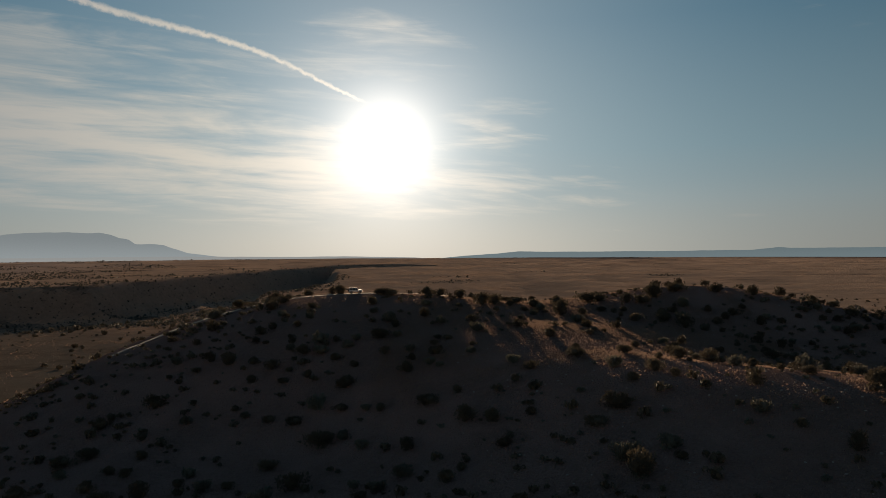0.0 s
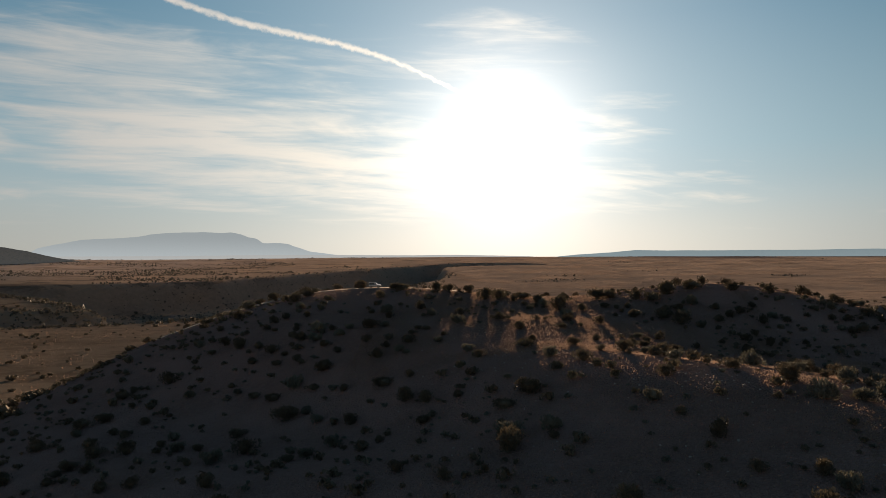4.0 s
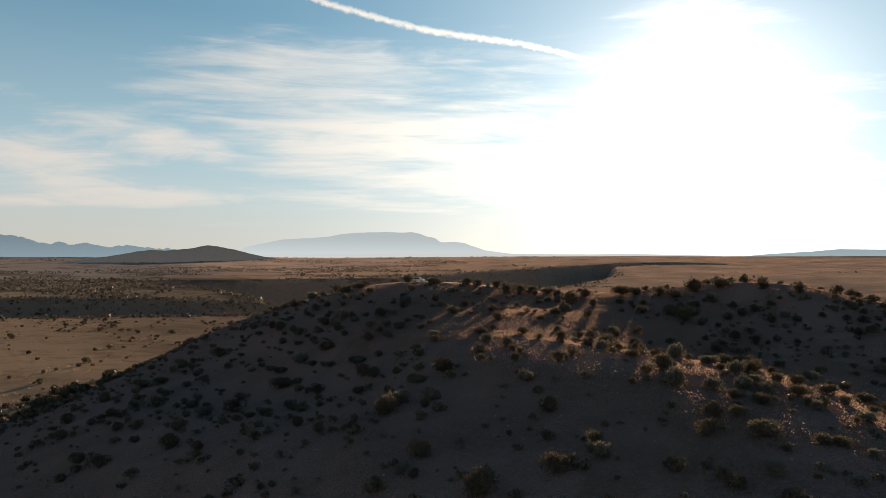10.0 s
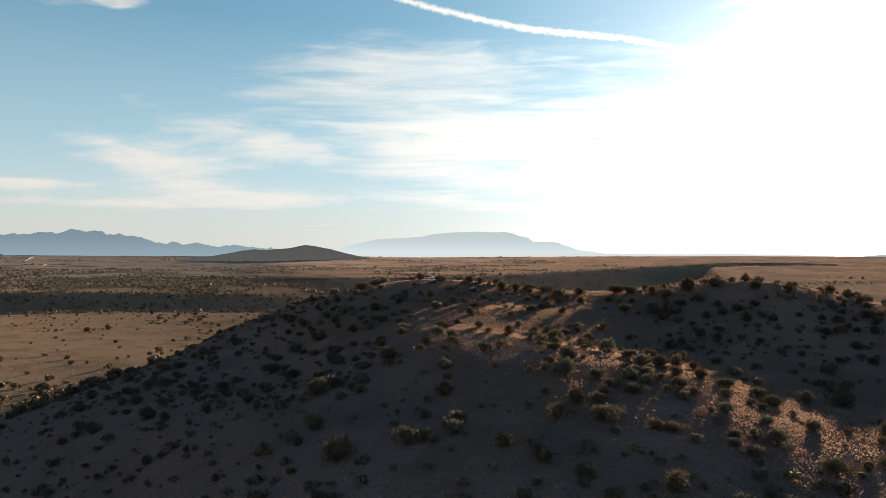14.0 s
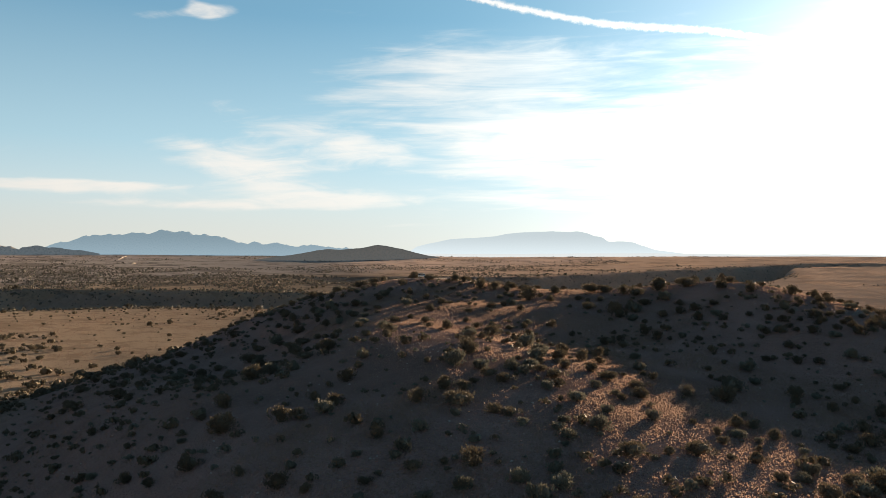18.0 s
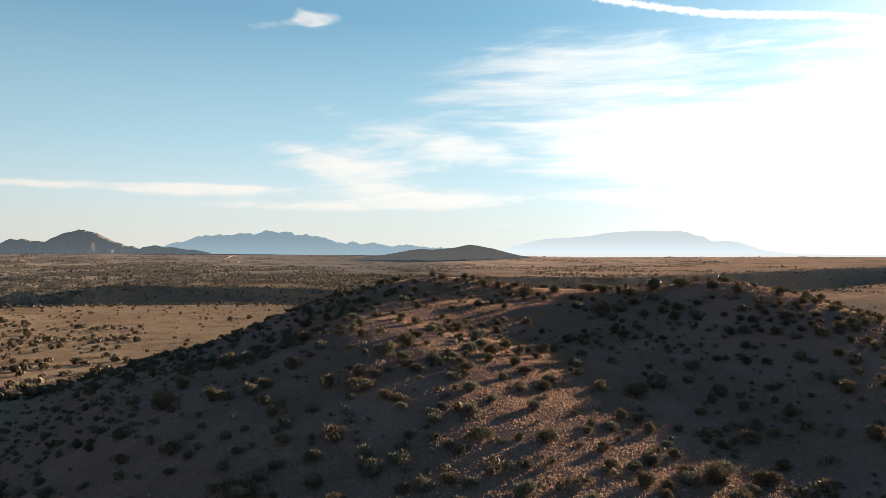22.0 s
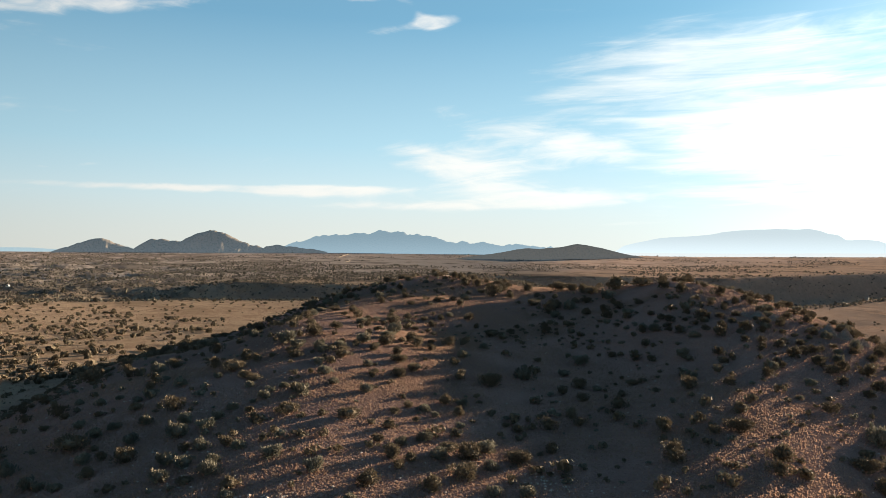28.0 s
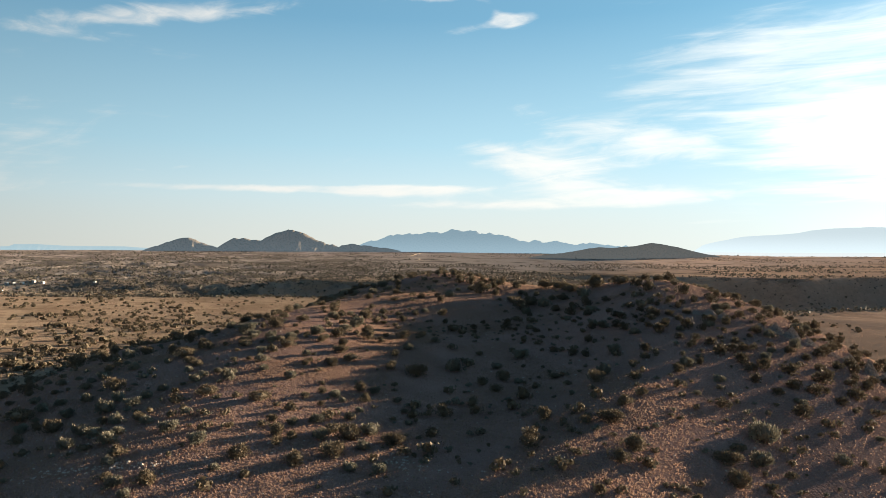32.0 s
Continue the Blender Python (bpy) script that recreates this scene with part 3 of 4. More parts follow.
# low strip added to give the horizon its haze band, nearly all glow
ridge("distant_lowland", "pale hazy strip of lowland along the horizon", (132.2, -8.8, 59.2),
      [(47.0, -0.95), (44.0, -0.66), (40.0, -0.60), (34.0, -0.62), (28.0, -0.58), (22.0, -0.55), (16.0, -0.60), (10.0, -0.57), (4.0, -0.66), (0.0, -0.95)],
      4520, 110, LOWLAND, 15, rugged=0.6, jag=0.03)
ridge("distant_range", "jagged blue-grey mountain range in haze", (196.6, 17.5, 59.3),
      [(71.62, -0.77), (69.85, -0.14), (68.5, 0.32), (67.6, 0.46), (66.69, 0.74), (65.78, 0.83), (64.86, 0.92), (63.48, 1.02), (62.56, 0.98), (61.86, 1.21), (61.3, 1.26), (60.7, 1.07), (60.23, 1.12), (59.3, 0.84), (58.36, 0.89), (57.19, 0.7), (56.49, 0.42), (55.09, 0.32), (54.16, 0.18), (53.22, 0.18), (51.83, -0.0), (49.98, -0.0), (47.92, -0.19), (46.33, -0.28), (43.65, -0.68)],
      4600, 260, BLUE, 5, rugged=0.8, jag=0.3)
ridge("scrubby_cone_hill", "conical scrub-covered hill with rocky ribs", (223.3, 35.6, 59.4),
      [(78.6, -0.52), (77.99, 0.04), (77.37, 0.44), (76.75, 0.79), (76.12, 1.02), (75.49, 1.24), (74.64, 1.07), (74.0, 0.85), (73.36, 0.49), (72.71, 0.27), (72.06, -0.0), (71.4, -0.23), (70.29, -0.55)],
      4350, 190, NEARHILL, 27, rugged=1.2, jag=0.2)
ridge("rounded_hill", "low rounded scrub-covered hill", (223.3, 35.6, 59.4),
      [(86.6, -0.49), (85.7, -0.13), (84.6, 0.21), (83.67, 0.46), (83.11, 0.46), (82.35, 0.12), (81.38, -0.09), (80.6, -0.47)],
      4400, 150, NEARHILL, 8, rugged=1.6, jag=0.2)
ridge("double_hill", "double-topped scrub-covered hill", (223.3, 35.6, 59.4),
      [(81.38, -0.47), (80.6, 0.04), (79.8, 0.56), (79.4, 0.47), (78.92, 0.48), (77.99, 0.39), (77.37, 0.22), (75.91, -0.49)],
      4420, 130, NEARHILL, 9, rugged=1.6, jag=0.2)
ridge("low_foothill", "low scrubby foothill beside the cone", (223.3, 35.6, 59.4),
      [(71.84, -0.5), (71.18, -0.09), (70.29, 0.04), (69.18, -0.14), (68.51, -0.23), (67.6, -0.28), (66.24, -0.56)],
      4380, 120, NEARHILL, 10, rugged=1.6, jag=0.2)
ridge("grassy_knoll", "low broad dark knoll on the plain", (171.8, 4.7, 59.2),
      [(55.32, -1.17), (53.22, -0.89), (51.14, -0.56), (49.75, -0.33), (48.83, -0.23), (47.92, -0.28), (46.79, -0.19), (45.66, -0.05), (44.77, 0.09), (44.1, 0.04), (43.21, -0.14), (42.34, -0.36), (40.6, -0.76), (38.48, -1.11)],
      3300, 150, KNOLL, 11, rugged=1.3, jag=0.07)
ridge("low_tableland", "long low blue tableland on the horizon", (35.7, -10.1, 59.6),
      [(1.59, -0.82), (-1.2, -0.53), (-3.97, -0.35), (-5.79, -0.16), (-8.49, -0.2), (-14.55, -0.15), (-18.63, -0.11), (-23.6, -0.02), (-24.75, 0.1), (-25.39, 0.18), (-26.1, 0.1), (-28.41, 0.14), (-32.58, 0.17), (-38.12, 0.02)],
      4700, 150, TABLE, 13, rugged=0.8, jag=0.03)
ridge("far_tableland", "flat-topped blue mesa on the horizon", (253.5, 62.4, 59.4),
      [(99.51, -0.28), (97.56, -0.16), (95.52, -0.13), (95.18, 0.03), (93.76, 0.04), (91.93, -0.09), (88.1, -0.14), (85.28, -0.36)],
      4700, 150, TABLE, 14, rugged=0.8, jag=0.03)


# ---------------------------------------------------------------- building helpers


def part(name, bm, mat, parent=None, label=""):
    me = bpy.data.meshes.new(name)
    bm.to_mesh(me)
    bm.free()
    me.materials.append(mat)
    ob = new(name, me)
    if parent is not None:
        ob.parent = parent
    if label:
        ob["label"] = label
    return ob


def box(bm, size, at=(0, 0, 0), bevel=0.0, turn=0.0):
    r = bmesh.ops.create_cube(bm, size=1.0, matrix=Matrix.Translation(at) @ Matrix.Rotation(turn, 4, "Z") @ Matrix.Diagonal((*size, 1)))
    if bevel:
        edges = {e for v in r["verts"] for e in v.link_edges}
        bmesh.ops.bevel(bm, geom=list(edges), offset=bevel, segments=2, affect="EDGES", profile=0.7)


def tube(bm, a, b, ra, rb, sides=7):
    a, b = Vector(a), Vector(b)
    d = b - a
    m = Matrix.Translation((a + b) / 2) @ d.to_track_quat("Z", "Y").to_matrix().to_4x4()
    bmesh.ops.create_cone(bm, cap_ends=True, segments=sides, radius1=ra, radius2=rb, depth=d.length, matrix=m)


def ground_at(x, y):
    return float(ground_height(np.array([x]), np.array([y]))[0])


# ---------------------------------------------------------------- shrubs


def shrub_quads(rng, width, height, count, leaf, lumps=7, upright=0.0, broad=0.36):
    """Narrow leaf sprays that stand out from a lumpy dome; arrays of quad corners."""
    cen = np.stack([rng.normal(0, 0.17 * width, lumps), rng.normal(0, 0.17 * width, lumps), height * rng.uniform(0.25, 0.62, lumps)], -1)
    cen[0] = (0, 0, height * 0.58)
    rad = np.stack([width * rng.uniform(0.17, 0.31, lumps)] * 2 + [height * rng.uniform(0.20, 0.36, lumps)], -1)
    w = rng.integers(0, lumps, count)
    d = rng.normal(size=(count, 3))
    d /= np.linalg.norm(d, axis=1)[:, None]
    pos = cen[w] + d * rad[w] * rng.uniform(0.55, 1.08, (count, 1))
    pos[:, 2] = np.maximum(pos[:, 2], 0.06 * height + 0.02)
    t = d + np.array([0, 0, 0.35 + upright]) + rng.normal(0, 0.55, (count, 3))
    t /= np.linalg.norm(t, axis=1)[:, None]
    s = np.cross(t, rng.normal(size=(count, 3)))
    s /= np.linalg.norm(s, axis=1)[:, None] + 1e-9
    if broad >= 0.5:                          # leaf clumps that lie on the dome's surface
        s = np.cross(d + rng.normal(0, 0.3, (count, 3)), np.array([0, 0, 1.0]) + rng.normal(0, 0.5, (count, 3)))
        s /= np.linalg.norm(s, axis=1)[:, None] + 1e-9
        t = np.cross(s, d)
    size = leaf * rng.uniform(0.55, 1.4, (count, 1))
    a, b = s * size * broad, t * size * (0.75 + 0.4 * upright)
    return np.stack([pos - a - b * 0.6, pos + a - b * 0.6, pos + a * 0.45 + b, pos - a * 0.45 + b], 1)


def quads_mesh(name, quads, mat):
    n = len(quads)
    me = bpy.data.meshes.new(name)
    me.vertices.add(n * 4)
    me.vertices.foreach_set("co", quads.astype(np.float32).ravel())
    me.loops.add(n * 4)
    me.loops.foreach_set("vertex_index", np.arange(n * 4, dtype=np.int32))
    me.polygons.add(n)
    me.polygons.foreach_set("loop_start", np.arange(0, n * 4, 4, dtype=np.int32))
    me.update(calc_edges=True)
    me.materials.append(mat)
    return me


def core_mesh(rng, width, height, mat):
    """The dense inside of a crown: a rough dark dome of twigs."""
    bm = bmesh.new()
    bmesh.ops.create_icosphere(bm, subdivisions=2, radius=1.0)
    for v in bm.verts:
        v.co = Vector((v.co.x * width * 0.29, v.co.y * width * 0.29, height * 0.44 + v.co.z * height * 0.30)) * rng.uniform(0.82, 1.1)
    me = bpy.data.meshes.new("inner_crown")
    bm.to_mesh(me)
    bm.free()
    me.materials.append(mat)
    return me


def make_shrub(kind, label, width, height, mat, seed, count, leaf, upright=0.0):
    rng = np.random.default_rng(seed)
    thing = new(kind)
    tagged(thing, label, "shrub", "shrubs on the hill")
    crown = new("crown", quads_mesh("crown", shrub_quads(rng, width, height, count, leaf, 15, upright), mat))
    crown.parent = thing
    core = new("inner_crown", core_mesh(rng, width, height, mat))
    core.parent = crown
    bm = bmesh.new()
    tube(bm, (0, 0, -0.4), (0.03, 0.02, height * 0.4), 0.09 * height, 0.05 * height)
    for i in range(4):
        a = i * 1.6 + rng.uniform(0, 1)
        tube(bm, (0, 0, height * 0.08), (math.cos(a) * width * 0.25, math.sin(a) * width * 0.25, height * 0.5), 0.045 * height, 0.02 * height, 5)
    part("trunk", bm, BARK, thing)
    return thing


SHRUBS = {
    "juniper": [make_shrub("juniper_bush", "rounded dark olive juniper bush on the dry hillside", 2.9, 2.4, JUNIPER, 11, 1500, 0.17, 0.25),
                make_shrub("juniper_bush", "rounded dark olive juniper bush on the dry hillside", 3.2, 2.3, JUNIPER, 12, 1600, 0.17, 0.25),
                make_shrub("juniper_bush", "broad dark olive juniper bush on the dry hillside", 3.6, 2.2, JUNIPER, 13, 1700, 0.175, 0.2),
                make_shrub("juniper_bush", "upright dark olive juniper bush on the dry hillside", 2.6, 2.6, JUNIPER, 14, 1450, 0.17, 0.35)],
    "brush": [make_shrub("grey_brush", "pale grey-green brush bush on stony soil", 2.2, 1.7, PALE, 21, 1100, 0.14, 0.8),
              make_shrub("grey_brush", "pale grey-green brush bush on stony soil", 1.9, 1.4, PALE, 22, 1000, 0.13, 0.8)],
}
first_use = {id(o): True for v in SHRUBS.values() for o in v}
placed = []


beyond = []                                   # shrubs of the far crest, too many to tell apart


def set_shrub(rng, kind, x, y, size):
    if kind == "juniper" and y > 172 and (y < 200 or y > 236 or x > 84):
        beyond.append((x, y, size))
        placed.append((x, y, size))
        return
    proto = SHRUBS[kind][rng.integers(0, len(SHRUBS[kind]))]
    width = 3.1 if kind == "juniper" else 2.0
    s = size / width
    m = Matrix.Translation((x, y, ground_at(x, y) - 0.06 * s)) @ Matrix.Rotation(rng.uniform(0, 6.28), 4, "Z") @ Matrix.Diagonal((s, s, s * rng.uniform(0.85, 1.15), 1))
    if first_use[id(proto)]:
        first_use[id(proto)] = False
        proto.matrix_basis = m
    else:
        o = copy_thing(proto, m)
        o.matrix_basis = m
    placed.append((x, y, size))


rng = np.random.default_rng(5)
# the shrubs that stand out on the near slope: x, y, width
BRIGHT = [(94.6, 75.9, 3.0), (118.2, 80.4, 3.4), (112.4, 93.0, 2.6), (127.4, 77.3, 2.4), (134.8, 69.8, 2.6), (118.1, 54.1, 3.0), (113.8, 69.1, 2.8),
          (109.6, 94.9, 2.2), (145.5, 89.0, 3.0), (131.5, 82.2, 2.4), (94.1, 89.0, 1.6), (25.0, 126.7, 1.6), (138.0, 76.0, 3.6)]
DARK = [(128.3, 103.0, 3.6), (101.6, 128.0, 3.2), (150.0, 113.8, 4.0), (154.0, 120.6, 3.6), (160.8, 147.3, 3.4), (91.2, 107.2, 3.0), (155.5, 108.8, 3.6),
        (170.9, 137.5, 4.2), (179.9, 151.7, 4.2), (157.2, 183.4, 3.0), (88.8, 213.4, 4.2), (138.7, 218.9, 3.2), (55.4, 143.3, 3.6), (45.9, 183.0, 3.2),
        (-37.0, 230.5, 3.6), (-54.9, 225.6, 3.8), (-18.9, 216.0, 4.4), (91.2, 241.6, 3.6), (166.1, 161.5, 3.2), (184.2, 167.6, 4.0), (152.8, 204.4, 3.2)]
MORE = [(153.8, 128.2, 2.8), (152.2, 94.5, 3.4), (156.8, 102.6, 3.4), (114.8, 136.1, 3.2), (96.9, 130.2, 3.0), (96.7, 116.3, 3.2), (87.3, 107.7, 2.6),
        (116.2, 204.1, 3.4), (142.2, 188.6, 3.0), (171.5, 180.9, 3.0), (182.7, 146.2, 3.0), (145.3, 102.3, 3.0), (122.1, 94.0, 3.2), (155.9, 173.0, 3.0),
        (170.3, 154.5, 4.0), (-21.0, 218.5, 3.0), (28.8, 151.0, 2.4), (50.2, 153.9, 2.6), (101.0, 94.5, 2.6), (88.2, 76.9, 2.6), (98.6, 93.3, 2.8)]
for row, kind in ((BRIGHT, "brush"), (DARK, "juniper"), (MORE, "juniper")):
    for x, y, w in row:
        set_shrub(rng, kind, x, y, w)


def free(x, y, gap):
    return all((x - a) ** 2 + (y - b) ** 2 > (gap + 0.5 * c) ** 2 for a, b, c in placed)


def off_track(x, y):
    return not (-46 < x < -22 and 206 < y < 232)


# big junipers in a row along the crest, with long shadows down the slope
CREST = [(-33.6, 223.3, 4.6), (-18.0, 214.4, 5.0), (-5.3, 215.3, 4.4), (-1.2, 215.2, 3.4), (4.9, 217.8, 3.8), (11.5, 208.7, 5.2), (15.5, 212.1, 4.4), (16.2, 222.2, 4.0),
         (22.9, 220.8, 4.2), (27.6, 215.2, 4.6), (34.7, 205.4, 5.6), (35.9, 220.6, 4.8), (46.9, 227.1, 5.4), (51.2, 229.4, 4.4), (59.8, 226.6, 4.2), (65.0, 225.5, 4.4),
         (70.5, 232.5, 7.0), (79.1, 235.8, 5.4), (91.0, 232.1, 5.0), (101.4, 227.4, 4.6), (-50.5, 214.7, 4.4)]
for x, y, w in CREST:
    if free(x, y, 0.3 * w):
        set_shrub(rng, "juniper", x, y, w)


def clump_at(x, y):
    return fractal(np.array(x), np.array(y), 45, 2, 61)


def strew(count, x0, x1, y0, y1, low, mean, spread, least, most, pale, gap, patchy=0.6, floor=-0.12):
    """Shrubs at random over a stretch of the hill that lies above the height low."""
    xs, ys = rng.uniform(x0, x1, count), rng.uniform(y0, y1, count)
    heights, clumps = ground_height(xs, ys), clump_at(xs, ys)
    widths = np.clip(rng.lognormal(mean, spread, count), least, most)
    dice, kinds = rng.uniform(-patchy, patchy, count), rng.uniform(0, 1, count)
    for x, y, z, c, w, r, kd in zip(xs, ys, heights, clumps, widths, dice, kinds):
        if z > low and c + r > floor and off_track(x, y) and not (x > 150 and 105 < y < 200 and r > 0.2) and free(x, y, gap * w + 0.4):
            set_shrub(rng, "brush" if kd < pale else "juniper", float(x), float(y), float(w))


strew(1000, -75, 205, 35, 262, 12, 1.02, 0.30, 1.5, 4.8, 0.30, 0.6)
# thick on the north-eastern flank and the crest
strew(420, 112, 176, 196, 262, 16, 1.08, 0.26, 1.7, 4.6, 0.10, 0.34, 1.0, -0.6)
strew(130, 10, 130, 205, 262, 24, 1.15, 0.28, 1.8, 4.8, 0.08, 0.42, 1.0, -0.6)
# set close on the western shoulder
strew(210, 84, 165, 48, 130, 12, 0.82, 0.28, 1.3, 3.4, 0.55, 0.40, 1.0, -0.6)


def scatter_mesh(name, label, mat, points, rng, variants, category="shrubs"):
    """Many small plants joined in one mesh; points are x, y, size."""
    pts = np.array(points)
    z = ground_height(pts[:, 0], pts[:, 1])
    blocks = []
    pick = rng.integers(0, len(variants), len(pts))
    ang = rng.uniform(0, 6.28, len(pts))
    for i, v in enumerate(variants):
        sel = np.where(pick == i)[0]
        if not len(sel):
            continue
        c, s = np.cos(ang[sel])[:, None, None], np.sin(ang[sel])[:, None, None]
        size = pts[sel, 2][:, None, None]
        q = v[None]
        x = (q[..., 0] * c - q[..., 1] * s) * size + pts[sel, 0][:, None, None]
        y = (q[..., 0] * s + q[..., 1] * c) * size + pts[sel, 1][:, None, None]
        zz = q[..., 2] * size * rng.uniform(0.8, 1.2, (len(sel), 1, 1)) + z[sel][:, None, None] - 0.03 * size
        blocks.append(np.stack([x, y, zz], -1).reshape(-1, 4, 3))
    return tagged(new(name, quads_mesh(name, np.concatenate(blocks), mat)), label, category, kind="stuff")


# the rest of the hill's shrubs, too many to tell apart
vr = np.random.default_rng(77)
rest = []
cand = np.stack([vr.uniform(-190, 260, 16000), vr.uniform(-10, 285, 16000)], -1)
cz = ground_height(cand[:, 0], cand[:, 1])
cl = fractal(cand[:, 0], cand[:, 1], 30, 3, 63)
hold = np.array(placed)
for (x, y), z, c in zip(cand, cz, cl):
    if z < -1 or c + vr.uniform(-0.5, 0.5) < 0.05 or not off_track(x, y):
        continue
    w = float(np.clip(vr.lognormal(0.42, 0.42), 0.6, 3.4))
    if np.min((hold[:, 0] - x) ** 2 + (hold[:, 1] - y) ** 2 - (0.5 * hold[:, 2] + 0.4 * w) ** 2) > 0:
        rest.append((x, y, w))
        if len(rest) >= 3600:
            break
crest_forms = [shrub_quads(np.random.default_rng(150 + i), 1.0, 0.78, 420, 0.085, 11, 0.2) for i in range(5)]
scatter_mesh("crest_junipers", "dark olive junipers thick along the far crest and flank", JUNIPER, beyond, vr, crest_forms)
mid_forms = [shrub_quads(np.random.default_rng(100 + i), 1.0, 0.70, 64, 0.18, 9, 0.0, 0.5) for i in range(6)]
scatter_mesh("hill_scrub", "low olive scrub dotted over the hill", JUNIPER, rest[:2500], vr, mid_forms)
scatter_mesh("hill_brush", "small pale brush dotted over the hill", PALE, [(x, y, 0.7 * w) for x, y, w in rest[2500:]], vr, mid_forms)

# shrubs of the plain, thinning with distance and gathering in patches
pr = np.random.default_rng(9)


def plain_points(count, near, far, spread, bias, grow, jitter):
    got = []
    while len(got) < count:
        n = 6000
        r = near * (far / near) ** pr.uniform(0, 1, n)
        a = np.radians(pr.uniform(-40, 108, n))
        x, y = 130 - np.sin(a) * r, 20 + np.cos(a) * r
        z = ground_height(x, y)
        dens = fractal(x, y, spread, 4, 41, 0.6) + 0.26 * np.clip((-x - 900) / 300, 0, 1) * np.clip((1300 - y) / 600, 0, 1)
        d = inside_canyon(x, y)
        dens = dens + 0.55 * np.exp(-((x + 380) / 130) ** 2 - ((y - 120) / 90) ** 2) + 0.28 * np.exp(-((x + 255) / 85) ** 2 - ((y - 70) / 60) ** 2) + 0.5 * np.exp(-((x + 560) / 70) ** 2 - ((y - 500) / 50) ** 2)
        dens = dens - 0.45 * np.exp(-((x + 620) / 170) ** 2 - ((y - 330) / 130) ** 2)
        dens = dens + np.where(d > -25, 0.5, 0.0) - 0.32 * np.clip((x + 500 + 0.2 * y) / 500, 0, 1)
        ok = (dens + pr.uniform(-jitter, jitter, n) > bias) & (z < 8 + r * 0.02)
        w = np.clip(pr.lognormal(grow, 0.36, n), 1.2, 7.0)
        got += [(p, q, v) for p, q, v, o in zip(x, y, w, ok) if o]
    return got[:count]


def open_points(count, x0, x1, y0, y1):
    """Single bushes standing apart on the open flat."""
    xs, ys = pr.uniform(x0, x1, 4 * count), pr.uniform(y0, y1, 4 * count)
    ok = (ground_height(xs, ys) < 6) & (inside_canyon(xs, ys) < -8)
    widths = np.clip(pr.lognormal(0.9, 0.45, 4 * count), 0.9, 6.0)
    return list(zip(xs[ok], ys[ok], widths[ok]))[:count]


far_forms = [shrub_quads(np.random.default_rng(200 + i), 1.0, 0.7, 88, 0.20, 9, 0.0, 0.55) for i in range(5)]
tiny_forms = [shrub_quads(np.random.default_rng(300 + i), 1.0, 0.75, 5, 0.54, 3, 0.0, 0.75) for i in range(5)]
scatter_mesh("plain_scrub", "dark juniper scrub in patches over the plain", JUNIPER,
             plain_points(1800, 230, 1300, 150, 0.22, 1.25, 0.16) + open_points(620, -780, -110, 40, 780) + open_points(650, -150, 650, 400, 1250), pr, far_forms)
scatter_mesh("far_scrub", "distant dark scrub in bands over the plain", FARLEAF,
             plain_points(42000, 900, 4300, 300, 0.15, 0.95, 0.09), pr, tiny_forms)

# bunch grass on the flat below the hill
br = np.random.default_rng(33)
n = 45000
bx, by = br.uniform(-720, 20, n), br.uniform(20, 800, n)
hold_on = (ground_height(bx, by) < 14) & (inside_canyon(bx, by) < -5) & (fractal(bx, by, 40, 3, 91) + br.uniform(-0.5, 0.5, n) > -0.1)
bunch_forms = [shrub_quads(np.random.default_rng(500 + i), 0.9, 0.8, 3, 0.8, 2, 0.3) for i in range(6)]
scatter_mesh("bunch_grass", "tawny bunch grass over the flat below the hill", STRAW,
             np.stack([bx[hold_on], by[hold_on], br.uniform(0.3, 0.6, hold_on.sum())], -1), br, bunch_forms, "grass")

# straw tufts and stones on the near slopes
gr = np.random.default_rng(15)
tx = np.concatenate([gr.uniform(-60, 205, 190000), gr.uniform(70, 205, 220000), gr.uniform(-15, 95, 120000)])
ty = np.concatenate([gr.uniform(40, 262, 190000), gr.uniform(45, 175, 220000), gr.uniform(140, 232, 120000)])
n = len(tx)
keep = (fractal(tx, ty, 14, 3, 71) + gr.uniform(-0.5, 0.5, n) > -0.12) & (ground_height(tx, ty) > 10)
tuft_forms = [shrub_quads(np.random.default_rng(400 + i), 0.9, 0.6, 2, 0.6, 2, 0.2) for i in range(6)]
scatter_mesh("grass_tufts", "short dry straw-coloured grass tufts", STRAW,
             np.stack([tx[keep], ty[keep], gr.uniform(0.12, 0.32, keep.sum())], -1), gr, tuft_forms, "grass")


def stone_mesh(name, points, rng):
    verts, faces = [], []
    bm = bmesh.new()
    bmesh.ops.create_icosphere(bm, subdivisions=1, radius=0.5)
    base = np.array([v.co[:] for v in bm.verts])
    tri = np.array([[v.index for v in f.verts] for f in bm.faces])
    bm.free()
    pts = np.array(points)
    z = ground_height(pts[:, 0], pts[:, 1])
    for (x, y, s), zz in zip(pts, z):
        b = base * rng.uniform(0.6, 1.3, 3) * s * rng.uniform(0.8, 1.2, (len(base), 1))
        b[:, 2] *= 0.7
        faces.append(tri + len(verts) * len(base))
        verts.append(b + (x, y, zz + 0.12 * s))
    me = bpy.data.meshes.new(name)
    me.from_pydata(np.concatenate(verts).tolist(), [], np.concatenate(faces).tolist())
    me.materials.append(ROCK)
    return tagged(new(name, me), "pale angular stones strewn on the slope", "stones", kind="stuff")


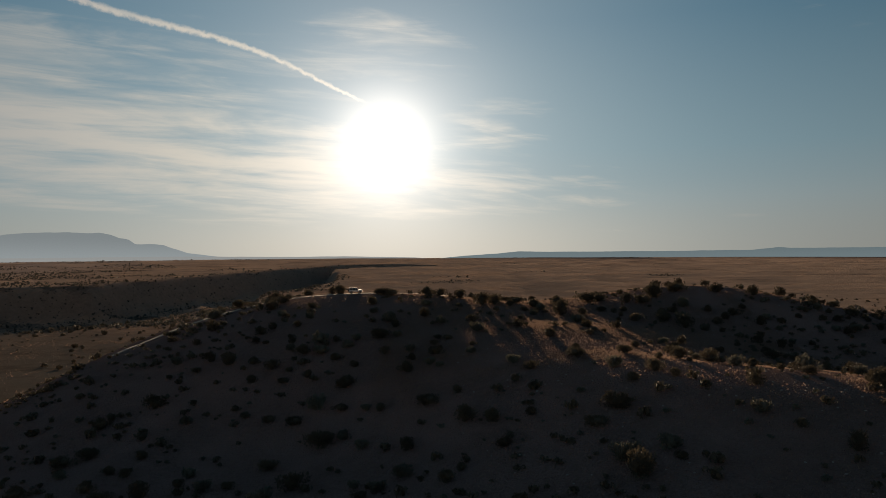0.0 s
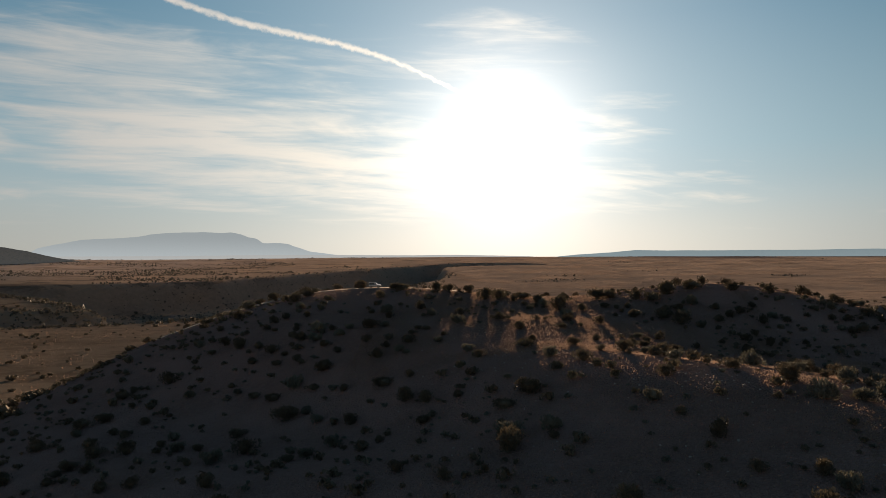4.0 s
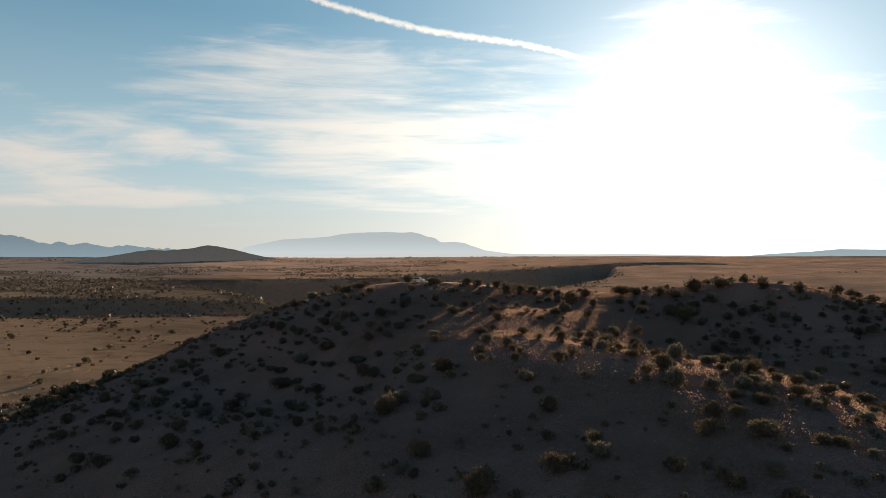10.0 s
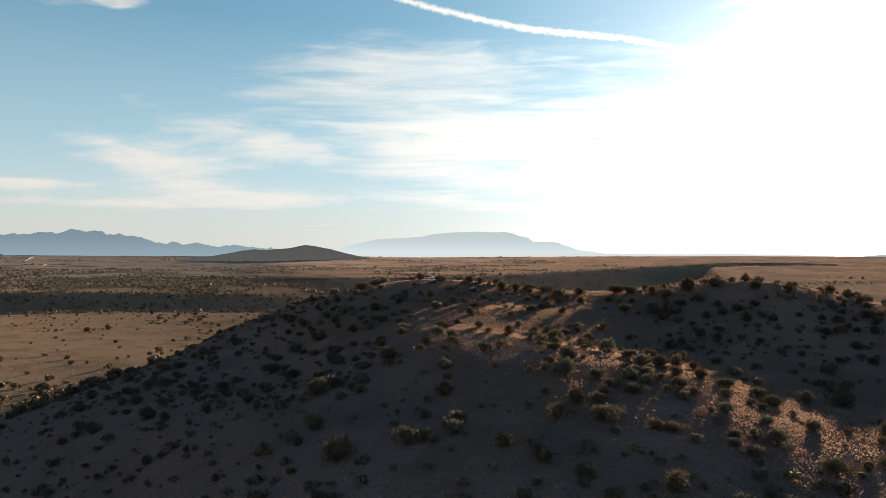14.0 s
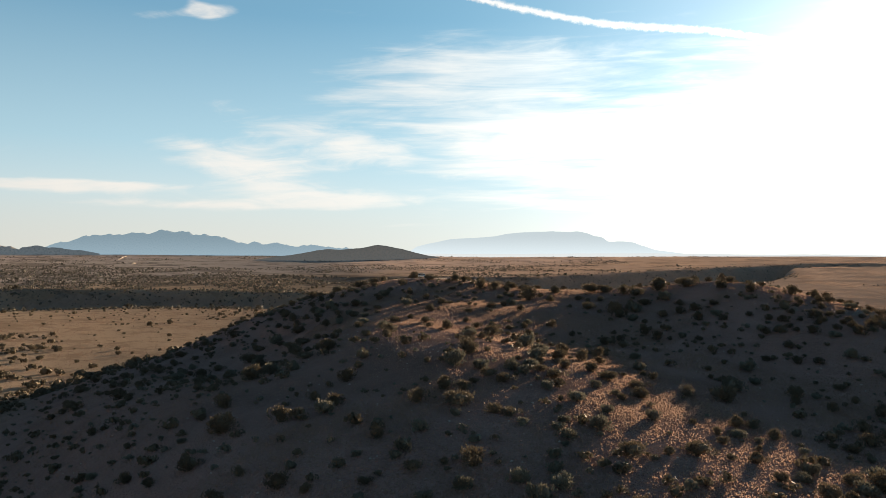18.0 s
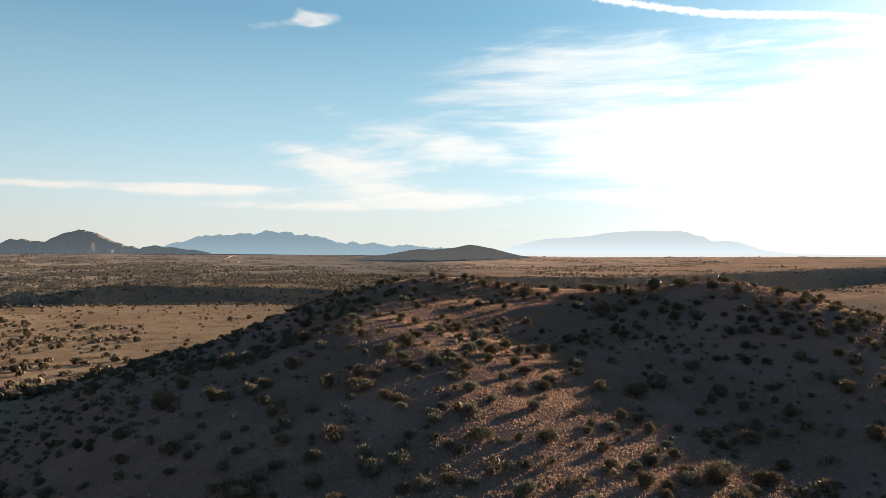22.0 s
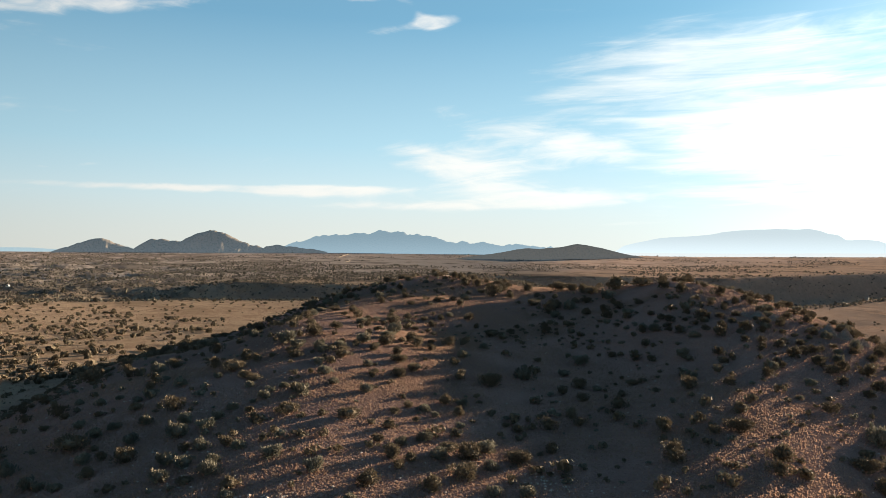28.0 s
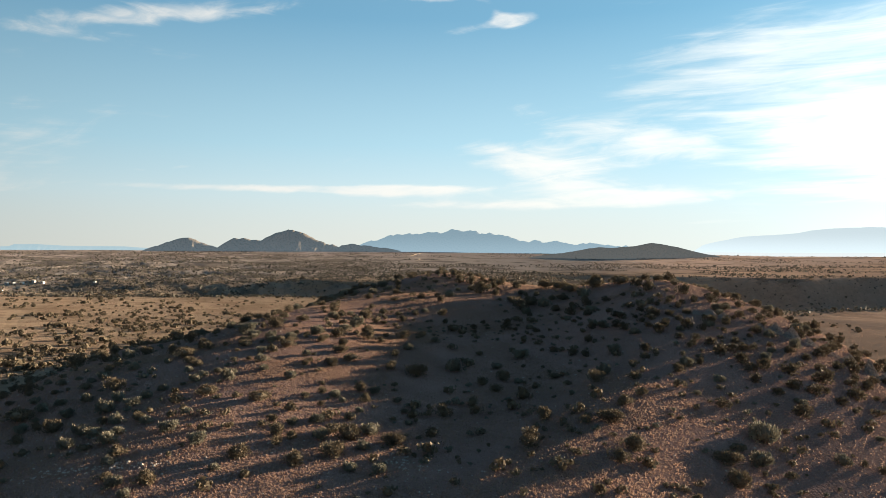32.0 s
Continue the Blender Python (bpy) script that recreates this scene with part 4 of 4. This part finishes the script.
stones = [(gr.normal(c[0], 5), gr.normal(c[1], 5), gr.uniform(0.15, 0.5)) for c in ((140, 68), (132, 72), (168, 120), (30, 140), (150, 98), (60, 120)) for _ in range(45)]
stones += [(145.6 + 5.0 * f + gr.normal(0, 0.7), 69.4 + 13.5 * f + gr.normal(0, 0.9), gr.uniform(0.18, 0.6)) for f in gr.uniform(-0.3, 1.1, 120)]
stones += [(gr.normal(163, 2.5), gr.normal(119, 1.6), gr.uniform(0.18, 0.55)) for _ in range(36)]
stones += [(gr.uniform(0, 200), gr.uniform(45, 250), gr.uniform(0.15, 0.5)) for _ in range(900)]
stone_mesh("stones", stones, gr)

# ---------------------------------------------------------------- tracks and far roads


def strip(name, label, category, mat, line, width, lift):
    """A road laid on the ground along a line."""
    pts = [Vector((*p, 0)) for p in line]
    path = []
    for a, b in zip(pts, pts[1:]):
        steps = max(2, int((b - a).length / max(2.0, width)))
        path += [a.lerp(b, i / steps) for i in range(steps)]
    path.append(pts[-1])
    for _ in range(4):
        path = [path[0]] + [(p + 2 * q + r) / 4 for p, q, r in zip(path, path[1:], path[2:])] + [path[-1]]
    bm = bmesh.new()
    rows = []
    for i, p in enumerate(path):
        d = (path[min(i + 1, len(path) - 1)] - path[max(i - 1, 0)]).normalized()
        s = Vector((-d.y, d.x, 0)) * width / 2
        row = []
        for f in (-1, -0.5, 0, 0.5, 1):
            q = p + s * f * (1 + 0.12 * math.sin(i * 1.7 + f))
            row.append(bm.verts.new((q.x, q.y, ground_at(q.x, q.y) + (lift if abs(f) < 1 else -0.05))))
        rows.append(row)
    for r0, r1 in zip(rows, rows[1:]):
        for i in range(4):
            bm.faces.new((r0[i], r0[i + 1], r1[i + 1], r1[i]))
    return tagged(part(name, bm, mat), label, category, kind="structure")


# track by the car; the pale western end paints in the hill's sunlit rim
strip("track_and_lit_rim", "pale bare dirt track over the hill's crest, its western end a sunlit rim", "track", TRACK,
      [(-93, 193), (-85, 203), (-75, 214), (-63, 222), (-46, 223), (-28, 221.5), (-8, 219.5), (4, 219)], 3.4, 0.16)
strip("far_road", "pale dirt road winding over the far plain", "road", TRACK, [(-3464, 1786), (-2802, 1422), (-2500, 1330), (-2330, 1260), (-2240, 1200)], 6.0, 0.8)

# ---------------------------------------------------------------- the parked car
WHITE = plain_material("white_car_paint", (0.74, 0.74, 0.72), (0.82, 0.82, 0.80), 1.5, 0.25)
WHITE.node_tree.nodes["Principled BSDF"].inputs["Coat Weight"].default_value = 0.6
RUBBER = plain_material("black_rubber", (0.015, 0.015, 0.015), (0.03, 0.03, 0.03), 20.0, 0.8)
STEEL = plain_material("grey_alloy", (0.35, 0.35, 0.36), (0.5, 0.5, 0.5), 8.0, 0.35, 0.8)
TRIM = plain_material("black_plastic", (0.02, 0.02, 0.022), (0.04, 0.04, 0.04), 12.0, 0.6)
GLASS = plain_material("dark_car_glass", (0.012, 0.014, 0.016), (0.02, 0.022, 0.025), 3.0, 0.05)
LAMP = plain_material("clear_lamp", (0.6, 0.6, 0.58), (0.75, 0.75, 0.72), 9.0, 0.1)
RED = plain_material("red_lamp", (0.35, 0.02, 0.02), (0.45, 0.03, 0.03), 9.0, 0.2)


def prism(bm, outline, half):
    """A side outline (x, z), drawn out to both sides, narrowed towards the top."""
    top = max(p[1] for p in outline)
    a, b = [], []
    for x, z in outline:
        w = half * (1 - 0.10 * max(0, z - 1.0) / max(0.1, top - 1.0) if top > 1.3 else 1)
        a.append(bm.verts.new((x, -w, z)))
        b.append(bm.verts.new((x, w, z)))
    n = len(outline)
    for i in range(n):
        j = (i + 1) % n
        bm.faces.new((a[i], a[j], b[j], b[i]))
    bm.faces.new(a[::-1])
    bm.faces.new(b)
    bmesh.ops.recalc_face_normals(bm, faces=bm.faces[:])


def make_car(m):
    car = new("off_road_car")
    tagged(car, "white four-wheel-drive car parked on the dirt track", "car")
    bm = bmesh.new()
    prism(bm, [(-2.05, 0.5), (2.02, 0.5), (2.08, 0.72), (2.02, 0.98), (0.85, 1.08), (-2.02, 1.08), (-2.08, 0.8)], 0.86)
    bmesh.ops.bevel(bm, geom=bm.edges[:], offset=0.05, segments=2, affect="EDGES")
    body = part("body", bm, WHITE, car)
    bm = bmesh.new()
    prism(bm, [(-2.0, 1.06), (0.82, 1.06), (0.42, 1.68), (-1.9, 1.68)], 0.80)
    part("cabin", bm, GLASS, car, "dark tinted window band")
    bm = bmesh.new()
    box(bm, (2.38, 1.48, 0.10), (-0.75, 0, 1.74), 0.03)
    roof = part("roof", bm, WHITE, car)
    for y in (-0.6, 0.6):
        bm = bmesh.new()
        tube(bm, (-1.8, y, 1.84), (0.3, y, 1.84), 0.025, 0.025)
        part("roof_rail", bm, TRIM, roof)
    for x, lean in ((-1.93, 0.0), (-0.95, 0.0), (-0.05, 0.0), (0.62, -0.4)):
        for y in (-0.79, 0.79):
            bm = bmesh.new()
            tube(bm, (x, y, 1.05), (x + lean * 0.55, y * 0.93, 1.72), 0.05, 0.05, 6)
            part("pillar", bm, WHITE, car)
    bm = bmesh.new()
    box(bm, (1.15, 1.50, 0.10), (1.42, 0, 1.04), 0.04)
    part("bonnet", bm, WHITE, car)
    for x, name in ((2.12, "front_bumper"), (-2.12, "rear_bumper")):
        bm = bmesh.new()
        box(bm, (0.18, 1.66, 0.22), (x, 0, 0.56), 0.05)
        part(name, bm, TRIM, car)
    bm = bmesh.new()
    box(bm, (0.05, 1.0, 0.26), (2.07, 0, 0.84), 0.02)
    part("grille", bm, TRIM, car)
    for y in (-0.66, 0.66):
        bm = bmesh.new()
        tube(bm, (2.0, y, 0.86), (2.12, y, 0.86), 0.12, 0.12, 14)
        part("headlight", bm, LAMP, car, "clear round headlight")
        bm = bmesh.new()
        box(bm, (0.06, 0.14, 0.26), (-2.1, y * 1.1, 0.86), 0.02)
        part("tail_light", bm, RED, car, "red tail light")
        bm = bmesh.new()
        box(bm, (0.1, 0.22, 0.16), (0.62, y * 1.42, 1.18), 0.03)
        part("wing_mirror", bm, TRIM, car)
    for y in (-0.875, 0.875):
        for x in (-0.5, 0.4):
            bm = bmesh.new()
            box(bm, (0.82, 0.02, 0.46), (x - 0.02, y, 0.80), 0.006)
            door = part("door", bm, WHITE, body)
            door.parent = body
            bm = bmesh.new()
            box(bm, (0.16, 0.03, 0.04), (x - 0.28, y * 1.02, 0.96), 0.01)
            part("door_handle", bm, TRIM, car)
    for x in (-1.28, 1.30):
        for y in (-0.78, 0.78):
            bm = bmesh.new()
            tube(bm, (x, y - 0.13, 0.39), (x, y + 0.13, 0.39), 0.39, 0.39, 26)
            bmesh.ops.bevel(bm, geom=[e for e in bm.edges if abs((e.verts[0].co - e.verts[1].co).y) < 0.01], offset=0.05, segments=2, affect="EDGES")
            tyre = part("tyre", bm, RUBBER, car)
            bm = bmesh.new()
            s = 1 if y > 0 else -1
            tube(bm, (x, y + s * 0.10, 0.39), (x, y + s * 0.145, 0.39), 0.22, 0.19, 18)
            part("rim", bm, STEEL, tyre)
    bm = bmesh.new()
    tube(bm, (-2.14, 0.1, 0.98), (-2.36, 0.1, 0.98), 0.36, 0.36, 24)
    part("spare_wheel", bm, RUBBER, car)
    car.matrix_basis = m
    return car


make_car(Matrix.Translation((-28.4, 222.3, ground_at(-28.4, 222.3) + 0.12)) @ Matrix.Rotation(radians(8), 4, "Z"))

# ---------------------------------------------------------------- far white houses beyond the canyon
PLASTER = plain_material("white_plaster", (0.66, 0.64, 0.60), (0.80, 0.78, 0.74), 0.4, 0.85)
TIN = plain_material("pale_tin_roof", (0.5, 0.5, 0.5), (0.66, 0.66, 0.65), 0.5, 0.45, 0.4)


def make_house(x, y, w, d, turn):
    z = ground_at(x, y)
    house = new("farm_house")
    tagged(house, "small white flat-roofed farm building beyond the canyon", "house", "farm buildings")
    bm = bmesh.new()
    box(bm, (w, d, 3.6), (0, 0, 1.0), 0.05)
    part("wall", bm, PLASTER, house)
    bm = bmesh.new()
    prism(bm, [(-w / 2 - 0.3, 2.8), (w / 2 + 0.3, 2.8), (0, 3.6)], d / 2 + 0.4)
    part("roof", bm, TIN, house)
    for i in (-1, 1):
        bm = bmesh.new()
        box(bm, (1.2, 0.1, 1.2), (i * w / 4, -d / 2 - 0.02, 1.9))
        part("window", bm, GLASS, house)
    bm = bmesh.new()
    box(bm, (1.1, 0.1, 2.1), (0, -d / 2 - 0.02, 1.1))
    part("door", bm, TRIM, house)
    house.matrix_basis = Matrix.Translation((x, y, z)) @ Matrix.Rotation(turn, 4, "Z")


for x, y, w, d, turn in [(-1266, -80, 8, 5, 1.0), (-1262, -69, 6, 5, 0.7), (-1261, -55, 7, 5, 1.1), (-1260, -35, 5, 4, 0.9), (-1256, -21, 6, 5, 1.0),
                         (-1184, -96, 8, 5, 0.8), (-1196, -84, 11, 5, 0.9), (-1232, 68, 5, 4, 1.0)]:
    make_house(x, y, w, d, turn)
